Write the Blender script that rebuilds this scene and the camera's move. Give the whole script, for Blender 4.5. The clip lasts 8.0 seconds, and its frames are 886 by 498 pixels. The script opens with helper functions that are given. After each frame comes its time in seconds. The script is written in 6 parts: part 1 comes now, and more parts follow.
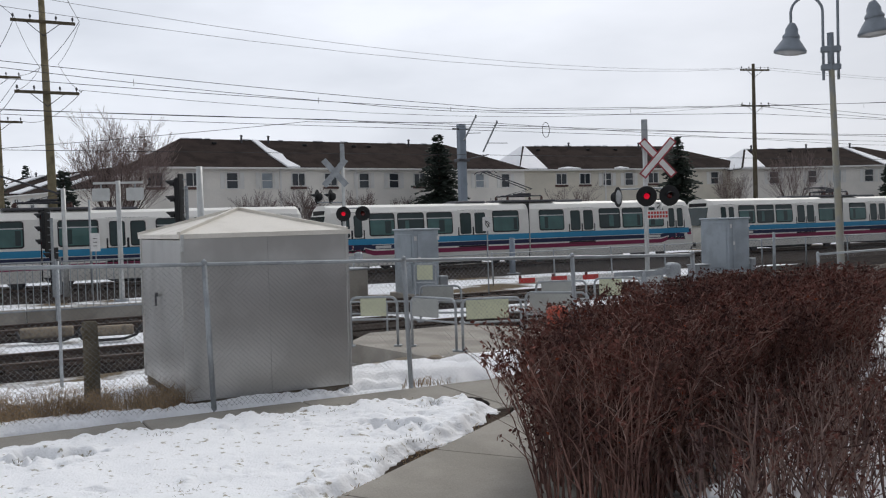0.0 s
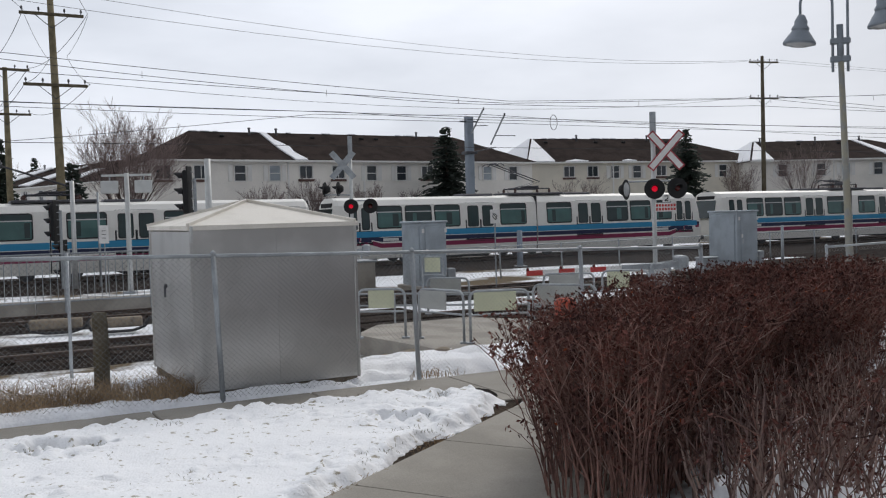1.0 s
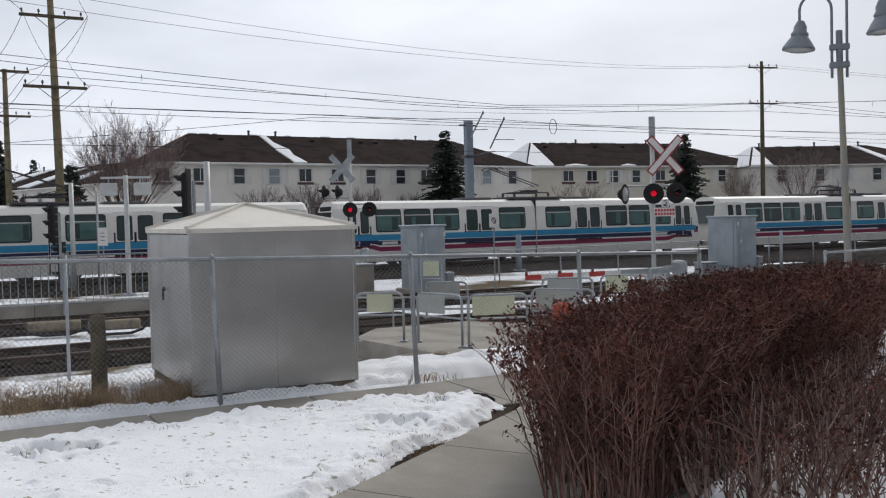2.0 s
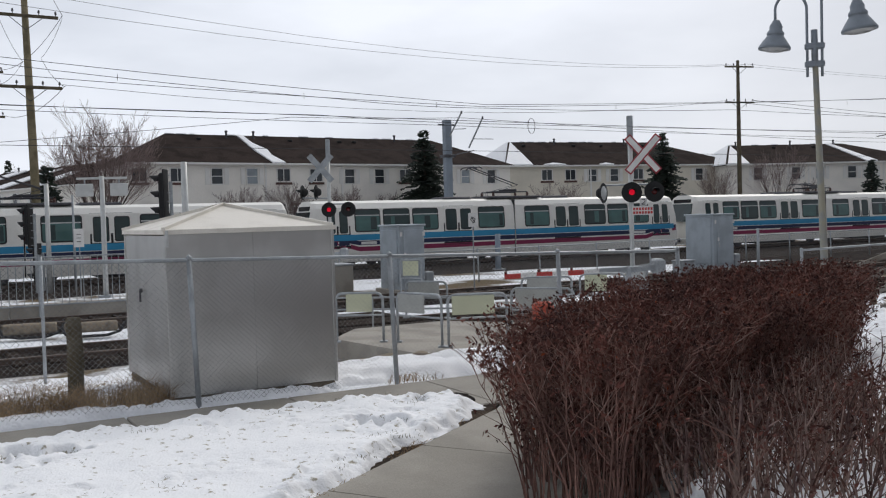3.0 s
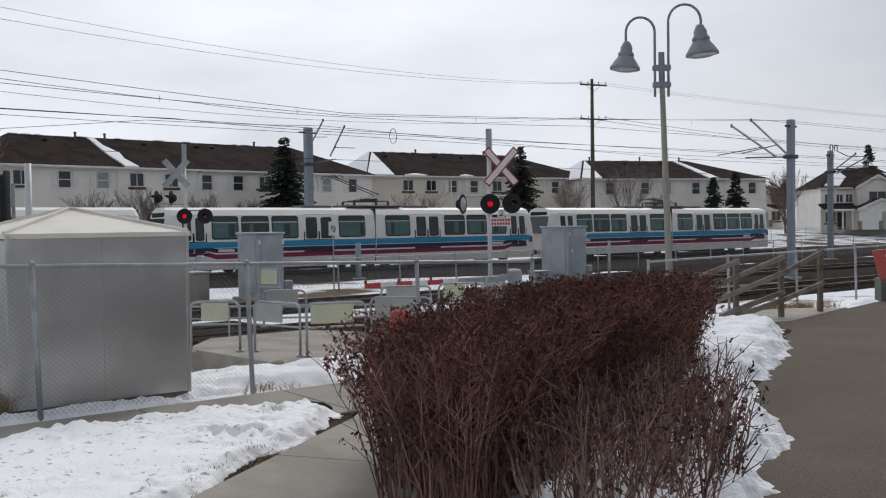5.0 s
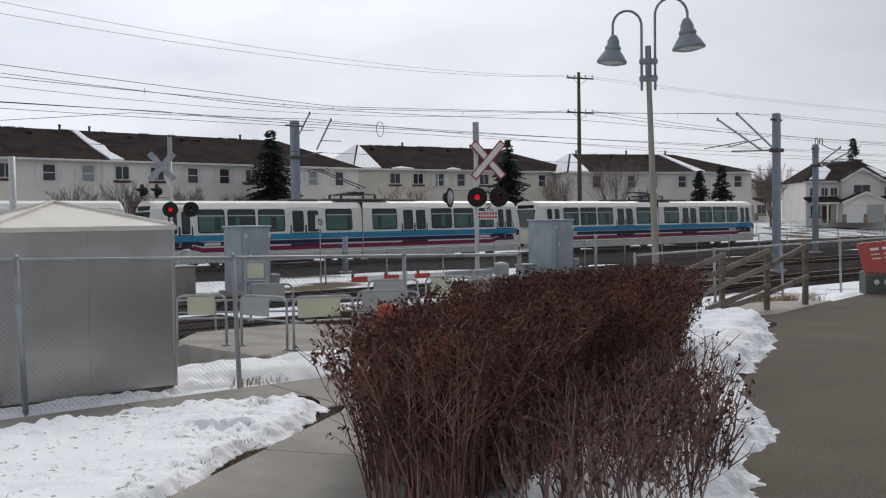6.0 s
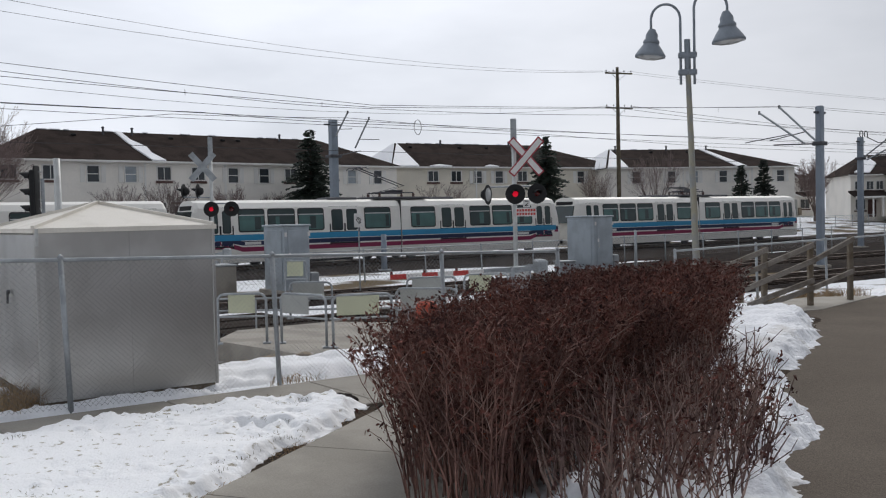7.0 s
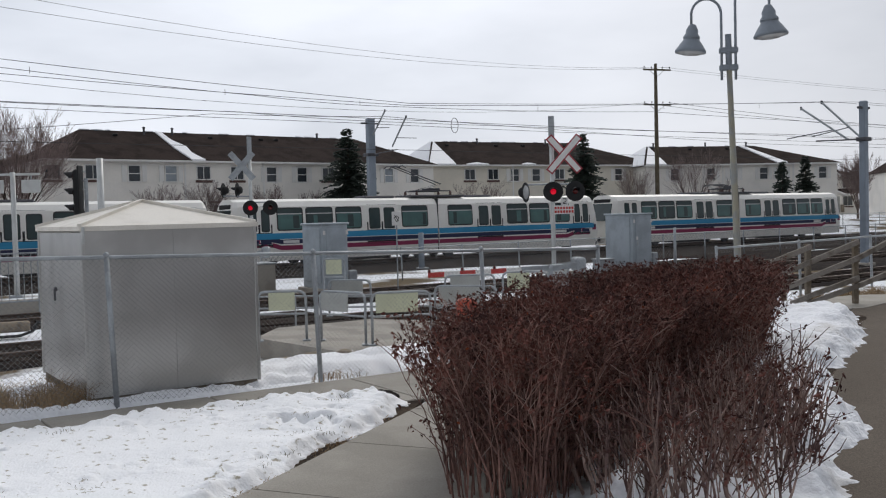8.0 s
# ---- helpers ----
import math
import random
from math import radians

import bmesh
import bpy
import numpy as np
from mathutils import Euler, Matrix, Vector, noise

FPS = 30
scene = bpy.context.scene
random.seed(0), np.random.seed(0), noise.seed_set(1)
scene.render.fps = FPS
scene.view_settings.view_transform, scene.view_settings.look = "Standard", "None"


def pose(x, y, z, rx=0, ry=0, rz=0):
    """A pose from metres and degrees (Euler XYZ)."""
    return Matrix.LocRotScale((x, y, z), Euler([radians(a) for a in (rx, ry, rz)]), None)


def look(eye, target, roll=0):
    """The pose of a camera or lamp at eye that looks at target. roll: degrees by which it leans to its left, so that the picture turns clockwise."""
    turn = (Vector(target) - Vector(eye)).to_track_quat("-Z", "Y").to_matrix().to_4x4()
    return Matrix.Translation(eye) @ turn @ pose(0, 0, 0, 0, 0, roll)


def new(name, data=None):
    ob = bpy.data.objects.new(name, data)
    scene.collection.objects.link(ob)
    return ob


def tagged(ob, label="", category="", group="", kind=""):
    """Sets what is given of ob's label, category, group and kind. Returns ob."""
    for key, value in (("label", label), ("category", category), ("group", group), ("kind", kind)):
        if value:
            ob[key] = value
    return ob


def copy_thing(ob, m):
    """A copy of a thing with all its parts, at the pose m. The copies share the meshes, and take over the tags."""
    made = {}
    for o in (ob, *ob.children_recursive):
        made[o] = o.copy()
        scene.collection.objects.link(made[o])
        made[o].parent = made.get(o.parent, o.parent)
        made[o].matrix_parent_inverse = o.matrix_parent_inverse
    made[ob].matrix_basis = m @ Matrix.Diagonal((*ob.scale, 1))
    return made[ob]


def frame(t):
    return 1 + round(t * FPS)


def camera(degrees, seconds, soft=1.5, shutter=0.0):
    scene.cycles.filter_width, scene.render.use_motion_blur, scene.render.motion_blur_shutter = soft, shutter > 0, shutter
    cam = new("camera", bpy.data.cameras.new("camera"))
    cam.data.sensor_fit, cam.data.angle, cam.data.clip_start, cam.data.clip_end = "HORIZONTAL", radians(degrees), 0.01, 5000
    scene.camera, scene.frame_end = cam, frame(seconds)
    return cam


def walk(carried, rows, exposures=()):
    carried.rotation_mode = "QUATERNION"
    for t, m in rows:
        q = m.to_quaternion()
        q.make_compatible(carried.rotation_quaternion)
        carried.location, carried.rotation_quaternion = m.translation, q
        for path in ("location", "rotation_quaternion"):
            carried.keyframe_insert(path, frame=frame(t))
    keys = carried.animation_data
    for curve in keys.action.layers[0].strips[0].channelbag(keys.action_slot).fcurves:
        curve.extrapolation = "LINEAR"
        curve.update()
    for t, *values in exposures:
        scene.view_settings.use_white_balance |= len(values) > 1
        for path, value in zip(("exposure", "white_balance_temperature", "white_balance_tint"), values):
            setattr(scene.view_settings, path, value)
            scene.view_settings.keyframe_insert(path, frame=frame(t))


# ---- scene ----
cam = camera(50.5, 8.0, soft=1.15)
ROWS = [
    (0.0, 0.006, -1.611, 1.614, 0.0017, 0.0176, 1.7066),
    (0.5, -0.166, -1.005, 1.379, -0.0093, -0.0036, 1.6953),
    (1.0, 0.457, -2.040, 1.571, -0.0054, 0.0017, 1.6975),
    (1.5, 0.500, -1.800, 1.350, -0.0000, 0.0000, 1.7000),
    (3.0, -0.870, -1.886, 1.572, -0.0005, 0.0218, 1.7055),
    (3.5, -6.345, -0.808, 0.890, 0.0167, 0.0040, 1.6989),
    (4.0, -9.093, -1.020, 0.582, 0.0019, -0.0049, 1.6980),
    (5.5, -9.448, -1.686, 0.829, 0.0173, -0.0201, 1.6975),
    (6.0, -10.119, -1.895, 0.753, 0.0118, -0.0084, 1.7024),
    (6.5, -10.250, -1.980, 0.989, 0.0153, -0.0182, 1.6950),
    (7.0, -7.767, -2.003, 1.248, 0.0261, -0.0067, 1.6964),
    (7.5, -8.485, -2.025, 1.187, 0.0148, -0.0112, 1.7003),
    (8.0, -5.548, -2.052, 1.414, -0.0116, -0.0020, 1.6857),
]
walk(cam, [(r[0], pose(r[4], r[5], r[6], 90 + r[2], r[3], r[1])) for r in ROWS])

# ---- world and light ----
world = bpy.data.worlds.new("overcast_sky")
scene.world = world
world.use_nodes = True
wn, wl = world.node_tree.nodes, world.node_tree.links
wn.clear()
w_out = wn.new("ShaderNodeOutputWorld")
w_bg = wn.new("ShaderNodeBackground")
w_sky = wn.new("ShaderNodeTexSky")
w_sky.sky_type, w_sky.sun_disc = "NISHITA", False
w_sky.sun_elevation, w_sky.sun_rotation = radians(38), radians(30)
w_sky.air_density, w_sky.dust_density = 1.0, 3.0
w_geo = wn.new("ShaderNodeTexCoord")
w_map = wn.new("ShaderNodeMapping")
w_map.inputs["Scale"].default_value = (1.0, 1.0, 3.2)
w_noise = wn.new("ShaderNodeTexNoise")
w_noise.inputs["Scale"].default_value, w_noise.inputs["Detail"].default_value = 2.4, 5.0
w_ramp = wn.new("ShaderNodeValToRGB")
w_ramp.color_ramp.elements[0].position, w_ramp.color_ramp.elements[1].position = 0.30, 0.66
w_ramp.color_ramp.elements[0].color = (6.3, 6.7, 7.5, 1)
w_ramp.color_ramp.elements[1].color = (9.35, 9.75, 10.65, 1)
w_mix = wn.new("ShaderNodeMixRGB")
w_mix.inputs[0].default_value = 0.94
wl.new(w_geo.outputs["Generated"], w_map.inputs["Vector"])
wl.new(w_map.outputs["Vector"], w_noise.inputs["Vector"])
wl.new(w_noise.outputs["Fac"], w_ramp.inputs["Fac"])
wl.new(w_sky.outputs["Color"], w_mix.inputs[1])
wl.new(w_ramp.outputs["Color"], w_mix.inputs[2])
# thin cloud lies towards the sun ahead, thick cloud behind
w_sep = wn.new("ShaderNodeSeparateXYZ")
wl.new(w_geo.outputs["Generated"], w_sep.inputs[0])
w_fade = wn.new("ShaderNodeMapRange")
w_fade.interpolation_type = "SMOOTHSTEP"
w_fade.inputs["From Min"].default_value, w_fade.inputs["From Max"].default_value = -0.55, 0.75
w_fade.inputs["To Min"].default_value, w_fade.inputs["To Max"].default_value = 0.52, 1.0
wl.new(w_sep.outputs["Y"], w_fade.inputs["Value"])
# a heavier bank of cloud towards +x
w_bank = wn.new("ShaderNodeMapRange")
w_bank.interpolation_type = "SMOOTHSTEP"
w_bank.inputs["From Min"].default_value, w_bank.inputs["From Max"].default_value = 0.10, 0.62
w_bank.inputs["To Min"].default_value, w_bank.inputs["To Max"].default_value = 1.0, 0.80
w_shift = wn.new("ShaderNodeMath")
w_shift.operation, w_shift.inputs[1].default_value = "MULTIPLY_ADD", 0.45
wl.new(w_noise.outputs["Fac"], w_shift.inputs[0])
w_off = wn.new("ShaderNodeMath")
w_off.operation, w_off.inputs[1].default_value = "SUBTRACT", 0.22
wl.new(w_sep.outputs["X"], w_off.inputs[0])
wl.new(w_off.outputs[0], w_shift.inputs[2])
wl.new(w_shift.outputs[0], w_bank.inputs["Value"])
w_both = wn.new("ShaderNodeMath")
w_both.operation = "MULTIPLY"
wl.new(w_fade.outputs["Result"], w_both.inputs[0])
wl.new(w_bank.outputs["Result"], w_both.inputs[1])
w_thick = wn.new("ShaderNodeMixRGB")
w_thick.blend_type = "MULTIPLY"
w_thick.inputs[0].default_value = 1.0
wl.new(w_mix.outputs["Color"], w_thick.inputs[1])
wl.new(w_both.outputs[0], w_thick.inputs[2])
wl.new(w_thick.outputs["Color"], w_bg.inputs["Color"])
wl.new(w_bg.outputs["Background"], w_out.inputs["Surface"])
w_bg.inputs["Strength"].default_value = 0.1

sun_data = bpy.data.lights.new("sun", "SUN")
sun_data.energy, sun_data.angle, sun_data.color = 1.2, radians(25), (1.0, 0.96, 0.9)
sun_ob = new("sun", sun_data)
sun_ob.matrix_world = look((25, 75, 55), (0, 20, 0))

# ---- materials ----
def material(name, base, rough=0.7, metal=0.0, vary=0.15, scale=6.0, fine=60.0, bump=0.15, bump_dist=0.01, second=None, blend=(0.45, 0.6), rand=0.0):
    """A surface with two scales of variation: broad stains towards a second colour, and fine grain with relief."""
    m = bpy.data.materials.new(name)
    m.use_nodes = True
    n, l = m.node_tree.nodes, m.node_tree.links
    b = n["Principled BSDF"]
    b.inputs["Roughness"].default_value, b.inputs["Metallic"].default_value = rough, metal
    if rough >= 0.9:
        b.inputs["Specular IOR Level"].default_value = 0.02
    tc = n.new("ShaderNodeTexCoord")
    big = n.new("ShaderNodeTexNoise")
    big.inputs["Scale"].default_value, big.inputs["Detail"].default_value = scale, 6.0
    small = n.new("ShaderNodeTexNoise")
    small.inputs["Scale"].default_value, small.inputs["Detail"].default_value = fine, 4.0
    l.new(tc.outputs["Object"], big.inputs["Vector"])
    l.new(tc.outputs["Object"], small.inputs["Vector"])
    ramp = n.new("ShaderNodeValToRGB")
    ramp.color_ramp.elements[0].position, ramp.color_ramp.elements[1].position = blend
    other = second or tuple(c * (1 - vary) for c in base)
    ramp.color_ramp.elements[0].color, ramp.color_ramp.elements[1].color = (*base, 1), (*other, 1)
    l.new(big.outputs["Fac"], ramp.inputs["Fac"])
    grain = n.new("ShaderNodeMapRange")
    grain.inputs["From Min"].default_value, grain.inputs["From Max"].default_value = 0.25, 0.75
    grain.inputs["To Min"].default_value, grain.inputs["To Max"].default_value = 1 - vary, 1 + vary
    l.new(small.outputs["Fac"], grain.inputs["Value"])
    mul = n.new("ShaderNodeMixRGB")
    mul.blend_type = "MULTIPLY"
    mul.inputs[0].default_value = 1.0
    l.new(ramp.outputs["Color"], mul.inputs[1])
    l.new(grain.outputs["Result"], mul.inputs[2])
    last = mul
    if rand:
        info = n.new("ShaderNodeObjectInfo")
        geo = n.new("ShaderNodeNewGeometry")
        add = n.new("ShaderNodeMath")
        add.operation = "ADD"
        l.new(info.outputs["Random"], add.inputs[0])
        l.new(geo.outputs["Random Per Island"], add.inputs[1])
        rr = n.new("ShaderNodeMapRange")
        rr.inputs["From Max"].default_value = 2.0
        rr.inputs["To Min"].default_value, rr.inputs["To Max"].default_value = 1 - rand, 1 + rand
        l.new(add.outputs[0], rr.inputs["Value"])
        last = n.new("ShaderNodeMixRGB")
        last.blend_type = "MULTIPLY"
        last.inputs[0].default_value = 1.0
        l.new(mul.outputs["Color"], last.inputs[1])
        l.new(rr.outputs["Result"], last.inputs[2])
    l.new(last.outputs["Color"], b.inputs["Base Color"])
    if bump:
        bp = n.new("ShaderNodeBump")
        bp.inputs["Strength"].default_value, bp.inputs["Distance"].default_value = bump, bump_dist
        l.new(small.outputs["Fac"], bp.inputs["Height"])
        l.new(bp.outputs["Normal"], b.inputs["Normal"])
    return m


def glass_like(name, base, rough=0.08):
    m = material(name, base, rough=rough, vary=0.2, scale=1.5, fine=3.0, bump=0)
    m.node_tree.nodes["Principled BSDF"].inputs["Specular IOR Level"].default_value = 0.6
    return m


def glow(name, colour, strength):
    m = bpy.data.materials.new(name)
    m.use_nodes = True
    b = m.node_tree.nodes["Principled BSDF"]
    b.inputs["Base Color"].default_value = (*[c * 0.3 for c in colour], 1)
    b.inputs["Emission Color"].default_value = (*colour, 1)
    b.inputs["Emission Strength"].default_value = strength
    return m


M = {
    "snow": material("snow", (0.91, 0.92, 0.945), 0.7, vary=0.04, scale=2.3, fine=38, bump=0.6, bump_dist=0.02, second=(0.83, 0.845, 0.88), blend=(0.5, 0.75)),
    "dirty_snow": material("dirty_snow", (0.83, 0.84, 0.87), 0.8, vary=0.08, scale=2.4, fine=20, bump=0.6, bump_dist=0.04, second=(0.46, 0.43, 0.39), blend=(0.56, 0.8)),
    "grass": material("grass", (0.20, 0.165, 0.10), 0.95, vary=0.35, scale=1.6, fine=45, bump=0.9, bump_dist=0.04, second=(0.10, 0.085, 0.055)),
    "straw": material("straw", (0.47, 0.345, 0.215), 0.9, vary=0.2, scale=3, fine=30, bump=0, second=(0.28, 0.195, 0.120), rand=0.6),
    "concrete": material("concrete", (0.345, 0.32, 0.28), 0.85, vary=0.13, scale=1.1, fine=90, bump=0.3, second=(0.275, 0.255, 0.22)),
    "concrete_light": material("concrete_light", (0.37, 0.34, 0.295), 0.85, vary=0.13, scale=1.5, fine=60, bump=0.25, second=(0.28, 0.255, 0.22)),
    "asphalt": material("asphalt", (0.160, 0.137, 0.115), 0.9, vary=0.30, scale=0.9, fine=95, bump=0.7, second=(0.134, 0.114, 0.096), blend=(0.35, 0.75)),
    "ballast": material("ballast", (0.030, 0.026, 0.025), 0.95, vary=0.5, scale=2.5, fine=14, bump=1.0, bump_dist=0.05, second=(0.052, 0.042, 0.036)),
    "tie": material("tie", (0.040, 0.031, 0.026), 0.9, vary=0.25, scale=3, fine=40, rand=0.4),
    "rail": material("rail", (0.16, 0.12, 0.10), 0.45, 0.8, vary=0.2, scale=3),
    "aluminium": material("aluminium", (0.60, 0.595, 0.58), 0.30, 1.0, vary=0.05, scale=1.6, fine=140, bump=0.05, second=(0.50, 0.495, 0.48)),
    "roof_white": material("roof_white", (0.76, 0.72, 0.65), 0.6, vary=0.06, scale=2.5, second=(0.68, 0.64, 0.57)),
    "galvanised": material("galvanised", (0.38, 0.405, 0.425), 0.5, 0.3, vary=0.18, scale=4, fine=70, bump=0.08, second=(0.30, 0.32, 0.335)),
    "dark_steel": material("dark_steel", (0.09, 0.09, 0.10), 0.5, 0.5, vary=0.2, scale=5),
    "grey_paint": material("grey_paint", (0.40, 0.45, 0.49), 0.45, 0.1, vary=0.08, scale=1.6, fine=50, bump=0.05, second=(0.33, 0.37, 0.405)),
    "pole_grey": material("pole_grey", (0.24, 0.28, 0.33), 0.5, 0.3, vary=0.1, scale=2.5),
    "pale_metal": material("pale_metal", (0.58, 0.59, 0.58), 0.5, 0.3, vary=0.1, scale=3),
    "pole_wood": material("pole_wood", (0.25, 0.215, 0.14), 0.9, vary=0.25, scale=2.0, fine=35, bump=0.6, second=(0.17, 0.145, 0.095)),
    "weathered": material("weathered", (0.165, 0.135, 0.10), 0.9, vary=0.25, scale=4, fine=45, bump=0.5, second=(0.215, 0.185, 0.15), rand=0.15),
    "cream_siding": material("cream_siding", (0.83, 0.795, 0.735), 0.7, vary=0.04, scale=0.5, fine=8, bump=0.05, second=(0.77, 0.74, 0.685)),
    "beige_siding": material("beige_siding", (0.72, 0.67, 0.57), 0.7, vary=0.04, scale=0.5, fine=8, bump=0.05, second=(0.65, 0.61, 0.52)),
    "white_trim": material("white_trim", (0.75, 0.74, 0.71), 0.6, vary=0.05, scale=2),
    "shingle": material("shingle", (0.050, 0.038, 0.034), 0.95, vary=0.35, scale=0.8, fine=14, bump=0.6, bump_dist=0.03, second=(0.033, 0.026, 0.024)),
    "window": glass_like("window", (0.045, 0.052, 0.060)),
    "curtain": glass_like("curtain", (0.30, 0.34, 0.37), 0.15),
    "brown_trim": material("brown_trim", (0.10, 0.05, 0.042), 0.7, vary=0.2, scale=4),
    "train_white": material("train_white", (0.86, 0.84, 0.79), 0.45, vary=0.05, scale=0.8, fine=20, bump=0.02, second=(0.77, 0.745, 0.69), blend=(0.5, 0.8)),
    "train_blue": material("train_blue", (0.030, 0.28, 0.50), 0.6, vary=0.06, scale=1),
    "train_navy": material("train_navy", (0.018, 0.024, 0.075), 0.6, vary=0.06, scale=1),
    "train_maroon": material("train_maroon", (0.27, 0.025, 0.085), 0.6, vary=0.06, scale=1),
    "train_glass": glass_like("train_glass", (0.022, 0.045, 0.045), 0.06),
    "train_teal": glass_like("train_teal", (0.065, 0.155, 0.145), 0.12),
    "rubber": material("rubber", (0.022, 0.022, 0.024), 0.75, vary=0.2, scale=6),
    "black": material("black", (0.010, 0.010, 0.011), 0.75, vary=0.2, scale=6, bump=0.05),
    "red_paint": material("red_paint", (0.50, 0.035, 0.03), 0.5, vary=0.12, scale=6),
    "red_dark": material("red_dark", (0.33, 0.035, 0.05), 0.5, vary=0.1, scale=6),
    "sign_red": material("sign_red", (0.42, 0.06, 0.05), 0.35, vary=0.08, scale=3, second=(0.34, 0.05, 0.045)),
    "white_paint": material("white_paint", (0.74, 0.73, 0.71), 0.5, vary=0.07, scale=5),
    "panel_yellow": material("panel_yellow", (0.56, 0.57, 0.40), 0.6, vary=0.08, scale=3),
    "panel_grey": material("panel_grey", (0.40, 0.41, 0.39), 0.6, vary=0.1, scale=3),
    "orange": material("orange", (0.55, 0.085, 0.04), 0.6, vary=0.15, scale=5),
    "lamp_red": glow("lamp_red", (0.80, 0.004, 0.03), 0.6),
    "lens_dark": glass_like("lens_dark", (0.10, 0.008, 0.008), 0.2),
    "lens_clear": glass_like("lens_clear", (0.42, 0.43, 0.43), 0.15),
    "twig": material("twig", (0.245, 0.142, 0.118), 0.95, vary=0.25, scale=3, fine=30, bump=0, second=(0.140, 0.084, 0.074), rand=0.8),
    "twig_grey": material("twig_grey", (0.255, 0.185, 0.160), 0.95, vary=0.3, scale=3, fine=30, bump=0, second=(0.12, 0.08, 0.075), rand=0.8),
    "dry_leaf": material("dry_leaf", (0.130, 0.056, 0.046), 0.95, vary=0.3, scale=3, fine=20, bump=0, second=(0.052, 0.029, 0.027), rand=0.85),
    "rust_leaf": material("rust_leaf", (0.30, 0.075, 0.035), 0.95, vary=0.3, scale=3, fine=20, bump=0, rand=0.5),
    "bark": material("bark", (0.085, 0.068, 0.058), 0.9, vary=0.3, scale=5, fine=40, bump=0.5),
    "bark_pale": material("bark_pale", (0.15, 0.115, 0.10), 0.9, vary=0.3, scale=5, fine=40, bump=0.3),
    "needles": material("needles", (0.022, 0.034, 0.026), 0.8, vary=0.35, scale=2, fine=12, bump=0, second=(0.040, 0.055, 0.038), rand=0.5),
    "stone": material("stone", (0.30, 0.25, 0.19), 0.9, vary=0.25, scale=5, fine=30, bump=0.5, second=(0.20, 0.17, 0.14)),
    "wire": material("wire", (0.045, 0.045, 0.05), 0.6, 0.3, vary=0.1, scale=4, bump=0),
    "lamp_grey": material("lamp_grey", (0.235, 0.265, 0.30), 0.5, 0.3, vary=0.1, scale=5),
    "lamp_pole": material("lamp_pole", (0.31, 0.29, 0.225), 0.55, 0.1, vary=0.12, scale=3, second=(0.25, 0.26, 0.26)),
    "soil": material("soil", (0.075, 0.058, 0.045), 0.95, vary=0.35, scale=4, fine=40, bump=0.8, bump_dist=0.03, second=(0.045, 0.036, 0.03)),
    "lawn_snow": material("lawn_snow", (0.93, 0.94, 0.96), 0.7, vary=0.03, scale=15.0, fine=60, bump=0.5, bump_dist=0.02, second=(0.36, 0.33, 0.26), blend=(0.62, 0.70)),
    "mesh_wire": material("mesh_wire", (0.26, 0.265, 0.27), 0.6, 0.2, vary=0.15, scale=4, bump=0),
    "sign_base": material("sign_base", (0.115, 0.125, 0.115), 0.8, vary=0.15, scale=4, fine=40, bump=0.2),
    "weathered_pale": material("weathered_pale", (0.27, 0.245, 0.22), 0.9, vary=0.22, scale=4, fine=45, bump=0.5, second=(0.19, 0.165, 0.14), rand=0.2),
    "old_post": material("old_post", (0.105, 0.088, 0.060), 0.9, vary=0.3, scale=4, fine=45, bump=0.6, second=(0.145, 0.125, 0.095)),
    "twig_far": material("twig_far", (0.235, 0.185, 0.174), 0.95, vary=0.2, scale=3, fine=20, bump=0, second=(0.170, 0.130, 0.122), rand=0.4),
}


def snowy_ground():
    """Open ground: old snow broken by dead grass and bare soil."""
    m = material("patchy_ground", (0.84, 0.86, 0.89), 0.9, vary=0.1, scale=0.22, fine=9, bump=0.7, bump_dist=0.05, second=(0.15, 0.118, 0.078), blend=(0.50, 0.57))
    n, l = m.node_tree.nodes, m.node_tree.links
    for node in n:
        if node.type == "TEX_NOISE" and node.inputs["Scale"].default_value < 1:
            node.inputs["Detail"].default_value, node.inputs["Roughness"].default_value = 9.0, 0.62
    return m


M["patchy"] = snowy_ground()


def brushed(m):
    """Vertical brushing and run marks on sheet metal: streaks in gloss and tone."""
    n, l = m.node_tree.nodes, m.node_tree.links
    b = n["Principled BSDF"]
    tc, mp, ns, rr = n.new("ShaderNodeTexCoord"), n.new("ShaderNodeMapping"), n.new("ShaderNodeTexNoise"), n.new("ShaderNodeMapRange")
    mp.inputs["Scale"].default_value = (9.0, 9.0, 0.5)
    ns.inputs["Scale"].default_value, ns.inputs["Detail"].default_value = 1.6, 6.0
    rr.inputs["From Min"].default_value, rr.inputs["From Max"].default_value = 0.3, 0.7
    rr.inputs["To Min"].default_value, rr.inputs["To Max"].default_value = 0.315, 0.365
    l.new(tc.outputs["Object"], mp.inputs["Vector"])
    l.new(mp.outputs["Vector"], ns.inputs["Vector"])
    l.new(ns.outputs["Fac"], rr.inputs["Value"])
    l.new(rr.outputs["Result"], b.inputs["Roughness"])


brushed(M["aluminium"])

